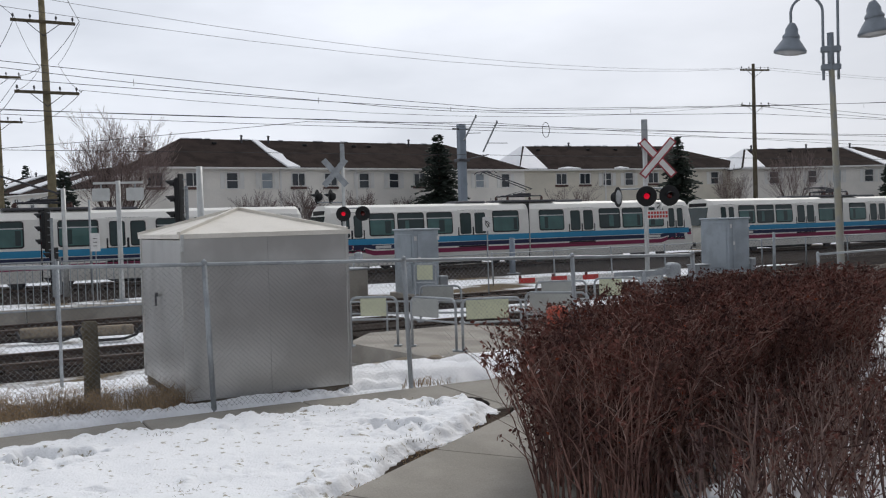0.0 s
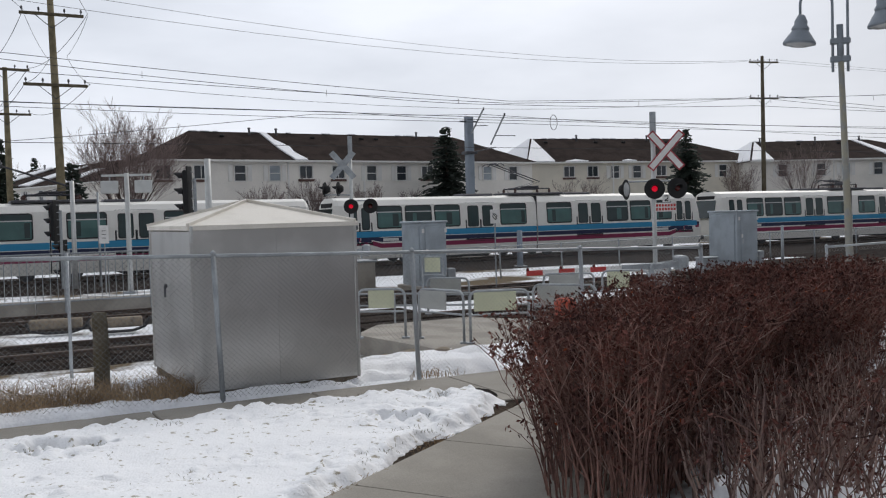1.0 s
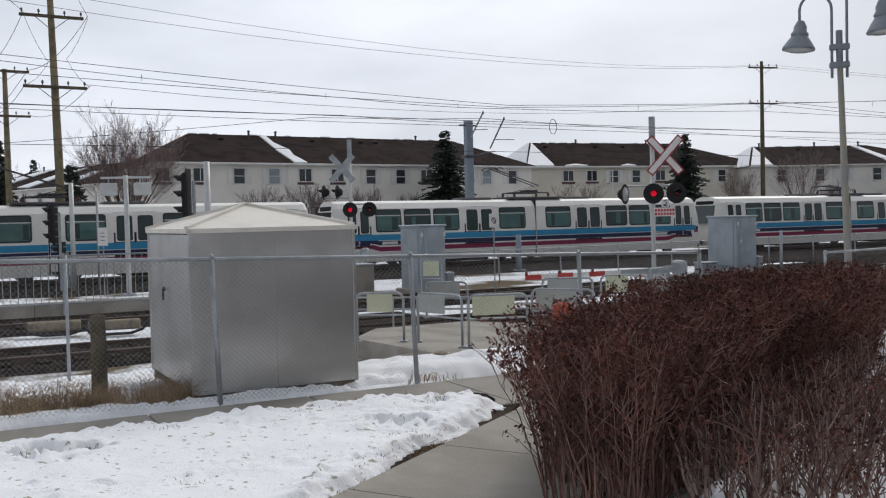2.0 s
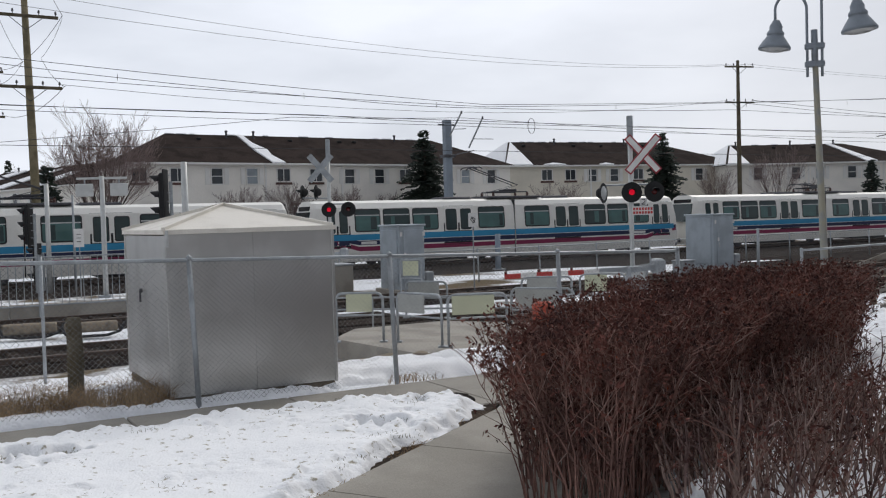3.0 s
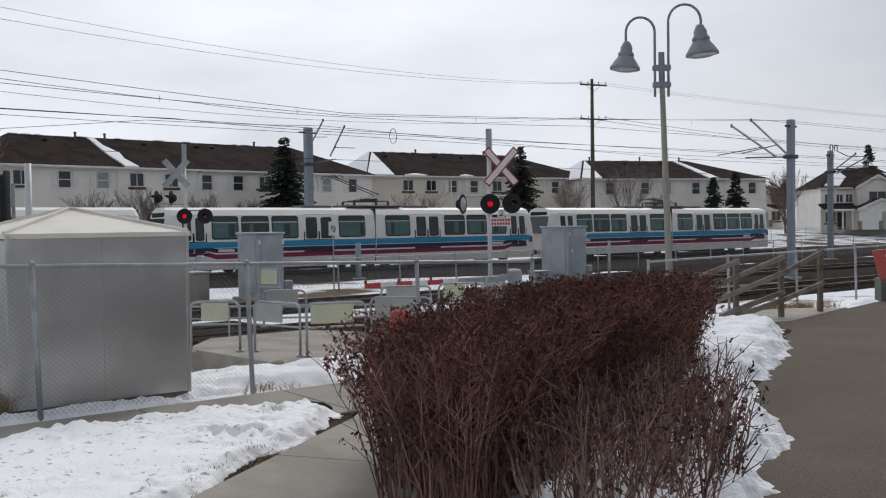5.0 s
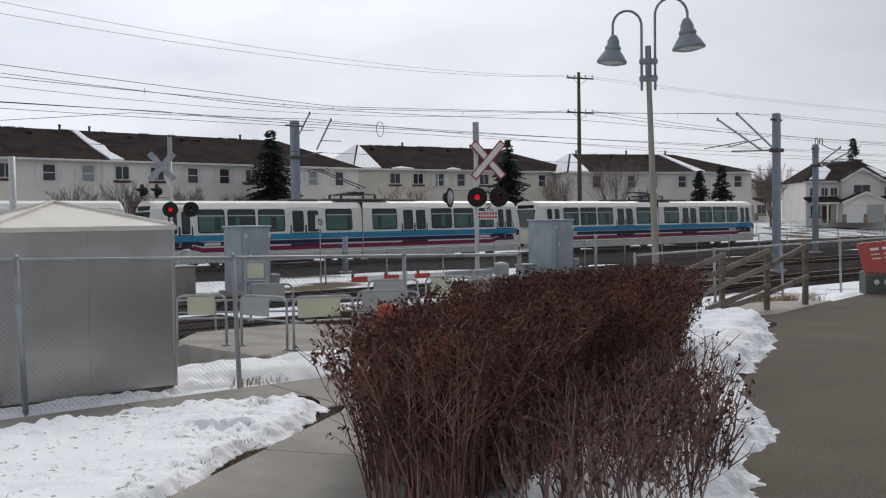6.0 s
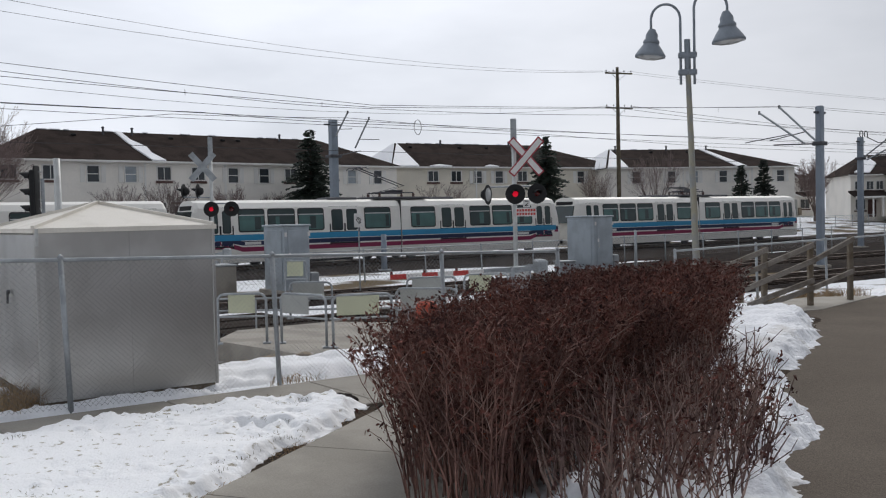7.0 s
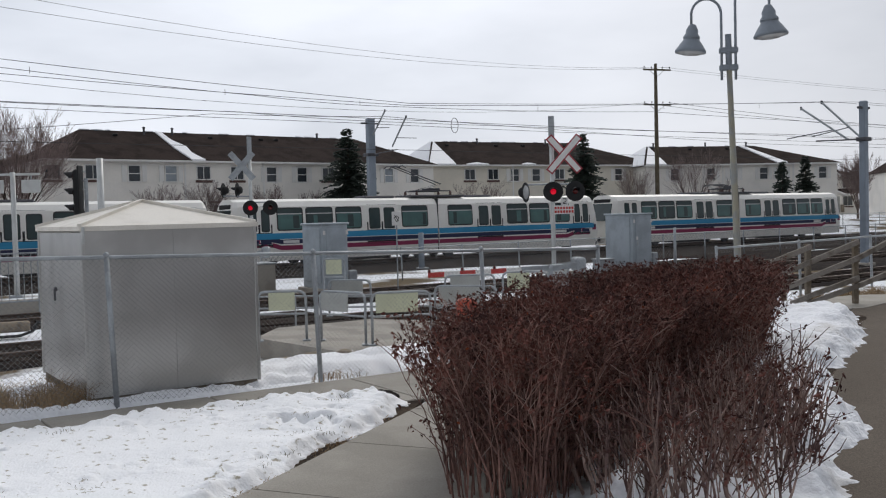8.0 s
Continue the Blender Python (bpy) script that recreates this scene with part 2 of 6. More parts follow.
# ---- mesh tools ----
class Geo:
    """Vertices and faces of one mesh."""
    def __init__(self):
        self.v, self.f = [], []

    def add(self, verts, faces):
        k = len(self.v)
        self.v += [tuple(p) for p in verts]
        self.f += [tuple(i + k for i in q) for q in faces]
        return self

    def box(self, x, y, z, sx, sy, sz, bev=0.0, m=None):
        """A box by centre and full sizes, its edges chamfered by bev."""
        hx, hy, hz = sx / 2, sy / 2, sz / 2
        bev = min(bev, 0.45 * min(sx, sy, sz))
        if bev <= 0:
            p = [(a * hx, b * hy, c * hz) for a in (-1, 1) for b in (-1, 1) for c in (-1, 1)]
            q = [(0, 1, 3, 2), (4, 6, 7, 5), (0, 4, 5, 1), (2, 3, 7, 6), (0, 2, 6, 4), (1, 5, 7, 3)]
        else:
            p, idx = [], {}
            for a in (-1, 1):
                for b in (-1, 1):
                    for c in (-1, 1):
                        for k in range(3):
                            o = [hx - bev, hy - bev, hz - bev]
                            o[k] += bev
                            idx[a, b, c, k] = len(p)
                            p.append((a * o[0], b * o[1], c * o[2]))
            q = []
            for s in (-1, 1):
                q.append([idx[s, b, c, 0] for b, c in ((-1, -1), (1, -1), (1, 1), (-1, 1))][::s])
                q.append([idx[a, s, c, 1] for a, c in ((-1, -1), (-1, 1), (1, 1), (1, -1))][::s])
                q.append([idx[a, b, s, 2] for a, b in ((-1, -1), (1, -1), (1, 1), (-1, 1))][::s])
            for s in (-1, 1):
                for r in (-1, 1):
                    q.append([idx[s, r, -1, 0], idx[s, r, -1, 1], idx[s, r, 1, 1], idx[s, r, 1, 0]][::-s * r])
                    q.append([idx[s, -1, r, 0], idx[s, -1, r, 2], idx[s, 1, r, 2], idx[s, 1, r, 0]][::s * r])
                    q.append([idx[-1, s, r, 1], idx[-1, s, r, 2], idx[1, s, r, 2], idx[1, s, r, 1]][::-s * r])
                    for c in (-1, 1):
                        q.append([idx[s, r, c, 0], idx[s, r, c, 1], idx[s, r, c, 2]][::s * r * c])
        pts = [Vector((a + x, b + y, c + z)) for a, b, c in p]
        if m is not None:
            pts = [m @ t for t in pts]
        return self.add(pts, q)

    def tube(self, pts, radii, n=8, caps=True):
        """A round bar along points, with a radius for each or one for all."""
        pts = [Vector(p) for p in pts]
        if not hasattr(radii, "__len__"):
            radii = [radii] * len(pts)
        verts, faces = [], []
        side = None
        for i, p in enumerate(pts):
            d = (pts[min(i + 1, len(pts) - 1)] - pts[max(i - 1, 0)]).normalized()
            if side is None:
                side = d.cross(Vector((0, 0, 1)))
                if side.length < 1e-3:
                    side = d.cross(Vector((1, 0, 0)))
            side = (side - d * side.dot(d)).normalized()
            up = side.cross(d)
            for k in range(n):
                a = 2 * math.pi * k / n
                verts.append(p + (side * math.cos(a) + up * math.sin(a)) * radii[i])
        for i in range(len(pts) - 1):
            for k in range(n):
                a, b = i * n + k, i * n + (k + 1) % n
                faces.append((a, b, b + n, a + n))
        if caps:
            faces.append(tuple(range(n))[::-1])
            faces.append(tuple(range((len(pts) - 1) * n, len(pts) * n)))
        return self.add(verts, faces)

    def bar(self, a, b, w, h):
        """A squared bar from a to b, w wide and h high."""
        a, b = Vector(a), Vector(b)
        d = (b - a).normalized()
        s = d.cross(Vector((0, 0, 1)))
        s = s.normalized() if s.length > 1e-3 else Vector((1, 0, 0))
        t = s.cross(d)
        p = [e + s * i * w / 2 + t * j * h / 2 for e in (a, b) for i, j in ((-1, -1), (1, -1), (1, 1), (-1, 1))]
        return self.add(p, [(3, 2, 1, 0), (4, 5, 6, 7), (0, 1, 5, 4), (1, 2, 6, 5), (2, 3, 7, 6), (3, 0, 4, 7)])

    def lathe(self, profile, n=20, m=None):
        """A turned shape about z from (radius, height) pairs."""
        verts = [(r * math.cos(2 * math.pi * k / n), r * math.sin(2 * math.pi * k / n), h) for r, h in profile for k in range(n)]
        if m is not None:
            verts = [m @ Vector(p) for p in verts]
        faces = [(i * n + k, i * n + (k + 1) % n, (i + 1) * n + (k + 1) % n, (i + 1) * n + k) for i in range(len(profile) - 1) for k in range(n)]
        faces += [tuple(range(n))[::-1], tuple(range((len(profile) - 1) * n, len(profile) * n))]
        return self.add(verts, faces)

    def sheet(self, pts, faces):
        return self.add(pts, faces)

    def slab(self, outline, z0, z1):
        """A flat plate with an outline in plan, from height z0 to z1."""
        n = len(outline)
        p = [(x, y, z0) for x, y in outline] + [(x, y, z1) for x, y in outline]
        f = [tuple(range(n))[::-1], tuple(range(n, 2 * n))] + [(i, (i + 1) % n, n + (i + 1) % n, n + i) for i in range(n)]
        return self.add(p, f)

    def mesh(self, name, mat, smooth=False):
        me = bpy.data.meshes.new(name)
        me.from_pydata(self.v, [], self.f)
        me.materials.append(mat)
        if smooth:
            me.polygons.foreach_set("use_smooth", [True] * len(me.polygons))
        me.update()
        return me


def thing(name, m, label, category, group="", kind=""):
    """An empty that carries a thing's parts."""
    ob = new(name)
    ob.empty_display_size = 0.2
    ob.matrix_basis = m
    return tagged(ob, label, category, group, kind)


def part(name, geo, mat, parent, label="", smooth=False, kind=""):
    ob = new(name, geo.mesh(name, mat, smooth))
    ob.parent = parent
    return tagged(ob, label, "", "", kind)


def solid(name, geo, mat, label, category, m=None, kind="", group="", smooth=False):
    ob = new(name, geo.mesh(name, mat, smooth))
    if m is not None:
        ob.matrix_basis = m
    return tagged(ob, label, category, group, kind)


# ---- the site: u runs along the tracks, v across them ----
TURN = 28.0
SA, CA = math.sin(radians(62)), math.cos(radians(62))


def wx(u, v):
    return (u * SA - v * CA, u * CA + v * SA)


def uv(x, y):
    return (x * SA + y * CA, -x * CA + y * SA)


def smooth_step(a, b, x):
    t = min(max((x - a) / (b - a), 0.0), 1.0)
    return t * t * (3 - 2 * t)


def ground_z(x, y):
    """The height of the ground: level by the paths, lower along the tracks, rising to the houses."""
    u, v = uv(x, y)
    z = -0.80 * smooth_step(9.3, 15.0, v)
    z += 1.35 * smooth_step(48.0, 70.0, v)
    if 12 < v < 80:
        z += 0.05 * noise.noise((x * 0.35, y * 0.35, 0.0))
    return z


def site(u, v, z=None, turn=0.0):
    x, y = wx(u, v)
    return pose(x, y, ground_z(x, y) if z is None else z, 0, 0, TURN + turn)


def place(x, y, turn=0.0, z=None):
    return pose(x, y, ground_z(x, y) if z is None else z, 0, 0, turn)

# ---- ground, paths and snow ----
def steps(*runs):
    out = []
    for a, b, d in runs:
        out += list(np.arange(a, b, d))
    return out + [runs[-1][1]]


def build_ground():
    us = steps((-2600, -600, 500), (-600, -60, 90), (-60, 110, 2.0), (110, 600, 70), (600, 2600, 500))
    vs = steps((-2600, -300, 460), (-300, -20, 70), (-20, 8, 4), (8, 17, 0.6), (17, 90, 2.0), (90, 600, 85), (600, 2600, 500))
    g = Geo()
    for v in vs:
        for u in us:
            x, y = wx(u, v)
            g.v.append((x, y, ground_z(x, y) - 0.02))
    n = len(us)
    g.f = [(j * n + i, j * n + i + 1, (j + 1) * n + i + 1, (j + 1) * n + i) for j in range(len(vs) - 1) for i in range(n - 1)]
    solid("ground", g, M["patchy"], "open ground with old snow and dead grass", "ground", kind="structure", smooth=True)


def edge_distance(x, y, poly):
    """Distance inside a plan outline, negative outside."""
    inside, best = False, 1e9
    for (ax, ay), (bx, by) in zip(poly, poly[1:] + poly[:1]):
        if (ay > y) != (by > y) and x < (bx - ax) * (y - ay) / (by - ay) + ax:
            inside = not inside
        dx, dy = bx - ax, by - ay
        t = min(max(((x - ax) * dx + (y - ay) * dy) / (dx * dx + dy * dy), 0), 1)
        best = min(best, math.hypot(x - ax - t * dx, y - ay - t * dy))
    return best if inside else -best


def snow_field(name, poly, cell, depth, ragged, label, mat, lumps=0.35, holes=0.0, seed=0.0, rim=0.30):
    """A layer of snow over the ground with a ragged, melting rim and a lumpy top."""
    xs, ys = [p[0] for p in poly], [p[1] for p in poly]
    x0, x1, y0, y1 = min(xs) - 0.3, max(xs) + 0.3, min(ys) - 0.3, max(ys) + 0.3
    nx, ny = int((x1 - x0) / cell) + 1, int((y1 - y0) / cell) + 1
    g = Geo()
    index = {}
    keep = {}
    for j in range(ny):
        for i in range(nx):
            x, y = x0 + i * cell, y0 + j * cell
            d = edge_distance(x, y, poly)
            if d < -0.25:
                continue
            d += ragged * (noise.noise((x * 1.7 + seed, y * 1.7, seed)) + 0.55 * noise.noise((x * 5.1, y * 5.1 + seed, 3.0)) + 0.3 * noise.noise((x * 13, y * 13, seed)))
            if holes:
                d = min(d, (0.36 - holes - noise.noise((x * 1.1 + seed, y * 1.1, 7.0)) - 0.5 * noise.noise((x * 4.3, y * 4.3, seed)) - 0.3 * noise.noise((x * 11, y * 11, seed))) * 0.5)
            h = depth * smooth_step(0.0, rim, d)
            near_rim = 1 - smooth_step(0.08, 0.40, d)
            billow = abs(noise.noise((x * 5.0, y * 5.0, seed))) + 0.5 * abs(noise.noise((x * 11.0, y * 11.0, seed)))
            h *= 1 + lumps * noise.noise((x * 2.3, y * 2.3, seed)) + lumps * (0.10 + 1.35 * near_rim) * (billow - 0.35)
            h += depth * (0.05 + 0.10 * near_rim) * noise.noise((x * 24.0, y * 24.0, seed)) * smooth_step(0.0, 0.1, d)
            index[i, j] = len(g.v)
            keep[i, j] = d > 0
            g.v.append((x, y, ground_z(x, y) + (0.012 + h if d > 0 else -0.05)))
    for (i, j) in index:
        q = [(i, j), (i + 1, j), (i + 1, j + 1), (i, j + 1)]
        if all(k in index for k in q) and any(keep[k] for k in q):
            g.f.append(tuple(index[k] for k in q))
    return solid(name, g, mat, label, "snow", kind="stuff", smooth=True)


def slab_from(name, poly, z0, z1, mat, label, category):
    return solid(name, Geo().slab(poly, z0, z1), mat, label, category, kind="structure")


build_ground()

# sidewalk beside the fence, in cast lengths
walk_ob = thing("pavement", site(0, 0, 0), "narrow grey concrete sidewalk along a chain-link fence", "pavement", kind="structure")
for k in range(-8, 6):
    part("slab", Geo().box(0.75 + k * 1.5, 7.95, -0.04, 1.488, 1.40, 0.12, 0.01), M["concrete"], walk_ob)

# the path that comes up to it, in cast lengths
DX, DY = 0.462, 0.887
path_ob = thing("path", pose(-0.73, 5.73, 0, 0, 0, math.degrees(math.atan2(DY, DX))), "grey concrete footpath with a cast joint", "path", kind="structure")
for k in range(-6, 3):
    x0, x1 = 0.12 + 1.25 * k + 0.006, 0.12 + 1.25 * (k + 1) - 0.006
    if k == 2:
        x1 = x0 + 0.62
    part("slab", Geo().slab([(x0, -1.6), (x1, -1.6), (x1, 0.0), (x0, 0.0)], -0.09, 0.026), M["concrete"], path_ob)

slab_from("asphalt_path", [(-2.0, -4.0), (1.0, 1.2), (2.1, 4.0), (3.0, 5.9), (3.6, 7.4), (4.6, 9.3), (6.1, 11.6), (8.2, 14.7), (9.8, 15.75), (12.9, 18.3), (30, 26), (60, 20), (30, -10), (4, -12)],
          -0.08, 0.016, M["asphalt"], "worn brownish asphalt path beside a strip of snow", "path")
slab_from("ramp_landing", [(6.9, 14.1), (8.3, 14.5), (10.5, 16.4), (9.2, 16.6), (7.5, 15.6)], -0.08, 0.022, M["concrete"], "small concrete landing at a ramp", "landing")

LAWN = [(-8.5, 3.0), (-2.75, 1.8), (-0.80, 5.62), (0.33, 7.88), (0.46, 8.45), (0.25, 8.95), (-0.85, 8.60), (-2.2, 7.95), (-3.6, 7.15), (-8.2, 4.75)]
snow_field("lawn_snow", LAWN, 0.024, 0.085, 0.11, "trodden white snow over a lawn", M["lawn_snow"], lumps=0.55, holes=-0.36, seed=1.0, rim=0.14)
solid("soil_edge", Geo().slab([(-2.9, 1.6), (-0.72, 5.74), (0.42, 7.94), (0.62, 8.6), (0.35, 8.7), (-1.3, 5.9), (-3.4, 2.0)], -0.05, 0.008), M["soil"], "dark wet soil along a path edge", "soil", kind="structure")
snow_field("fence_snow", [(-7.0, 6.0), (-3.9, 7.78), (-2.3, 8.66), (-1.0, 9.38), (-1.25, 9.5), (-2.4, 8.95), (-4.0, 8.25), (-7.2, 6.6)], 0.03, 0.07, 0.13,
           "thin rim of snow along a fence", M["snow"], seed=5.0, rim=0.12)
snow_field("bank_snow", [(-1.2, 9.7), (1.0, 10.3), (4.0, 12.0), (8.0, 14.3), (7.0, 17.0), (2.0, 14.2), (-1.6, 13.0), (-2.2, 11.2)], 0.07, 0.10, 0.16,
           "snow on a bank with stones showing", M["snow"], holes=0.10, seed=9.0)
snow_field("track_snow", [wx(-14, 10.0), wx(2.6, 10.2), wx(3.2, 16.6), wx(-14, 16.9)], 0.10, 0.10, 0.2, "patchy snow beside the tracks", M["snow"], holes=-0.05, seed=13.0)
snow_field("hedge_snow", [(1.4, 4.0), (2.45, 4.1), (2.90, 5.2), (3.05, 5.75), (3.42, 6.1), (3.84, 6.62), (4.0, 7.25), (4.2, 8.15), (4.98, 9.2), (5.88, 10.5), (6.64, 11.7), (7.5, 13.3), (7.3, 14.3), (6.3, 14.0), (3.4, 8.6), (1.2, 5.2)],
           0.030, 0.17, 0.17, "lumpy old snow between a hedge and a path", M["dirty_snow"], lumps=0.6, seed=17.0, rim=0.25)
snow_field("edge_debris", [(2.93, 5.0), (3.14, 5.8), (3.48, 6.1), (3.86, 6.6), (4.06, 7.25), (4.32, 8.1), (5.05, 9.2), (5.9, 10.5), (6.72, 11.75), (7.8, 13.4), (7.4, 14.4), (6.4, 12.6), (4.4, 9.3), (3.2, 6.5)], 0.05, 0.012, 0.05,
           "dark wet debris along the edge of melting snow", M["soil"], seed=31.0)
snow_field("sign_snow", [(9.2, 16.9), (11.2, 17.6), (16.5, 20.8), (17, 24), (8.5, 19)], 0.09, 0.08, 0.2, "snow with dead grass behind a path", M["snow"], holes=0.20, seed=21.0)

# bare clod at the end of the lawn, and stones on the bank
def stone(x, y, r, seed, mat, name, label):
    g = Geo()
    bm = bmesh.new()
    bmesh.ops.create_icosphere(bm, subdivisions=3, radius=1)
    for p in bm.verts:
        k = 1 + 0.35 * noise.noise(p.co * 1.3 + Vector((seed, 0, 0)))
        p.co = Vector((p.co.x * r * k * 1.3, p.co.y * r * k, p.co.z * r * k * 0.55))
    g.v = [tuple(p.co) for p in bm.verts]
    g.f = [tuple(q.index for q in f.verts) for f in bm.faces]
    bm.free()
    return solid(name, g, mat, label, name.replace("_", " "), pose(x, y, ground_z(x, y) + r * 0.2 + 0.03, 0, 0, seed * 70), group=name.replace("_", " ") + " pieces")


for k, (x, y, r) in enumerate([(-0.9, 11.9, 0.11), (-0.55, 12.3, 0.16), (-0.35, 11.7, 0.10), (-0.85, 11.2, 0.09), (-0.15, 12.5, 0.13), (-1.05, 12.2, 0.10), (-0.7, 12.0, 0.08)]):
    stone(x, y, r, k + 0.5, M["stone"], "stone", "rough brown stone lying in snow")
for k, (x, y, r) in enumerate(((0.20, 8.63, 0.085), (0.31, 8.56, 0.06), (0.12, 8.70, 0.05), (0.27, 8.70, 0.055))):
    stone(x, y, r, 3.3 + k, M["ballast"], "soil_clod", "dark lump of wet soil on snow")

# ---- tracks ----
def track(v, rail_z, u0, u1, label, wide=1.75, spread=0.0):
    t = thing("track", site(0, v, rail_z), label, "railway track", kind="structure")
    g = Geo()
    prof = [(-wide, -0.26), (-wide * 0.8, -0.11), (wide * 0.8, -0.11), (wide, -0.26)]
    us = list(np.arange(u0, u1, 1.5)) + [u1]
    for u in us:
        for y, z in prof:
            w = 1 + spread * smooth_step(20, 36, u)
            g.v.append((u, y * (w if y > 0 else 0.5 + 0.5 * w if spread else 1.4 + 0.75 * smooth_step(24, 38, u) if wide > 5 else 1.0), z + 0.05 * noise.noise((u * 1.3, y * 2.0 + v, 0))))
    g.f = [(i * 4 + k, (i + 1) * 4 + k, (i + 1) * 4 + k + 1, i * 4 + k + 1) for i in range(len(us) - 1) for k in range(3)]
    part("ballast", g, M["ballast"], t, "dark stone ballast", kind="stuff")
    tie = Geo().box(0, 0, -0.14, 0.23, 2.5, 0.16, 0.015).mesh("tie", M["tie"])
    n = int((u1 - u0) / 0.62)
    joined = Geo()
    for k in range(n):
        u = u0 + 0.62 * k
        if -8 < u < 44:
            ob = new("tie", tie)
            ob.parent, ob.location = t, (u, 0.03 * math.sin(k * 7.0), 0)
        else:
            joined.box(u, 0, -0.14, 0.23, 2.5, 0.16)
    part("far_ties", joined, M["tie"], t, kind="stuff")
    for s in (-1, 1):
        r = Geo()
        r.box((u0 + u1) / 2, s * 0.755, -0.02, u1 - u0, 0.07, 0.045, 0.01)
        r.box((u0 + u1) / 2, s * 0.755, -0.075, u1 - u0, 0.02, 0.08)
        r.box((u0 + u1) / 2, s * 0.755, -0.12, u1 - u0, 0.14, 0.02)
        part("rail", r, M["rail"], t, "rust-brown steel rail")
    return t


RAIL_Z = -0.62
track(19.4, RAIL_Z, -60, 160, "railway track on dark ballast between snow strips")
track(26.0, RAIL_Z, -60, 160, "second railway track on dark ballast", 2.0, 2.5)
track(43.9, RAIL_Z, -80, 240, "far railway track on dark ballast", 5.6)

# pedestrian crossing surface and its ramp
slab_from("crossing_walk", [wx(6.55, 16.2), wx(6.95, 13.1), wx(7.5, 12.3), wx(11.5, 12.2), wx(11.0, 15.5), wx(9.6, 17.4), wx(7.5, 17.4)], -0.9, -0.47, M["concrete_light"], "pale concrete pedestrian walk to the track crossing", "crossing")
boards = thing("crossing_boards", site(8.6, 0, RAIL_Z + 0.03), "dark timber boards laid across the tracks", "crossing", kind="structure")
for v in (17.75, 18.3, 19.1, 19.65, 20.5, 21.05, 24.4, 24.95, 25.75, 26.3, 27.1, 27.65):
    part("board", Geo().box(0, v, -0.03, 2.4, 0.5, 0.10, 0.01), M["tie"], boards)

# ---- low platform wall with a railing beyond the second track ----
plat = thing("platform_wall", site(0, 29.3), "low concrete ramp wall with a picket railing", "platform", kind="structure")
for k in range(9):
    part("panel", Geo().box(-26 + 4 * k + 2, 0, 0.10, 3.98, 0.3, 0.52, 0.02), M["concrete_light"], plat)
rail_ob = thing("picket_railing", site(0, 29.08, -0.1), "galvanised picket railing along a concrete ramp wall", "railing")
for z in (-0.38, 1.0):
    part("rail", Geo().tube([(-26, 0, z), (10, 0, z)], 0.025, 6), M["galvanised"], rail_ob)
picket = Geo().tube([(0, 0, -0.38), (0, 0, 1.0)], 0.011, 4).mesh("picket", M["galvanised"])
post = Geo().tube([(0, 0, -0.85), (0, 0, 1.08)], 0.035, 8).mesh("post", M["galvanised"])
for k in range(180):
    ob = new("picket", picket)
    ob.parent, ob.location = rail_ob, (-26 + 0.2 * k, 0, 0)
for k in range(16):
    ob = new("post", post)
    ob.parent, ob.location = rail_ob, (-26 + 2.4 * k, 0, 0)

# ---- aluminium equipment shelter ----
def shelter():
    t = thing("equipment_shelter", pose(-2.49, 8.94, -0.02, 0, 0, TURN), "large brushed aluminium equipment shelter with a shallow white roof", "shelter")
    W, D, H = 1.685, 2.05, 1.66
    part("base", Geo().box(W / 2, D / 2, 0.03, W - 0.02, D - 0.02, 0.10, 0.01), M["weathered"], t, "stained base frame")
    for k in range(2):
        part("front_panel", Geo().box(W * (k + 0.5) / 2, 0.01, 0.86, W / 2 - 0.0015, 0.02, 1.56, 0.0015), M["aluminium"], t)
        part("rear_panel", Geo().box(W * (k + 0.5) / 2, D - 0.01, 0.86, W / 2 - 0.0015, 0.02, 1.56, 0.0015), M["aluminium"], t)
    door = part("door", Geo().box(0.012, D / 2, 0.86, 0.024, D - 0.06, 1.54, 0.004), M["aluminium"], t, "plain aluminium access door")
    lock = Geo()
    lock.tube([(-0.012, 1.15, 1.05), (-0.04, 1.15, 1.05)], 0.022, 10)
    lock.box(-0.035, 1.15, 0.99, 0.02, 0.025, 0.12, 0.005)
    part("handle", lock, M["dark_steel"], door, "dark steel handle")
    part("side_panel", Geo().box(W - 0.012, D / 2, 0.86, 0.024, D - 0.06, 1.54, 0.004), M["aluminium"], t)
    for x in (0, W):
        for y in (0, D):
            part("corner_post", Geo().box(x, y, 0.86, 0.03, 0.03, 1.58, 0.004), M["aluminium"], t)
    ov, z0, za = 0.03, 1.64, 1.93
    c = [(-ov, -ov), (W + ov, -ov), (W + ov, D + ov), (-ov, D + ov)]
    r = Geo()
    r.add([(x, y, z0) for x, y in c] + [(x, y, z0 + 0.045) for x, y in c] + [(W / 2, D / 2, za)],
          [(3, 2, 1, 0), (0, 1, 5, 4), (1, 2, 6, 5), (2, 3, 7, 6), (3, 0, 4, 7), (4, 5, 8), (5, 6, 8), (6, 7, 8), (7, 4, 8)])
    roof = part("roof", r, M["roof_white"], t, "off-white pyramid roof with raised seams")
    for x, y in c:
        part("seam", Geo().bar((x * 0.98, y * 0.98, z0 + 0.055), (W / 2, D / 2, za + 0.012), 0.035, 0.03), M["roof_white"], roof)
    part("lifting_lug", Geo().box(0.0, -0.035, 1.60, 0.03, 0.012, 0.16, 0.004), M["pale_metal"], t)


shelter()

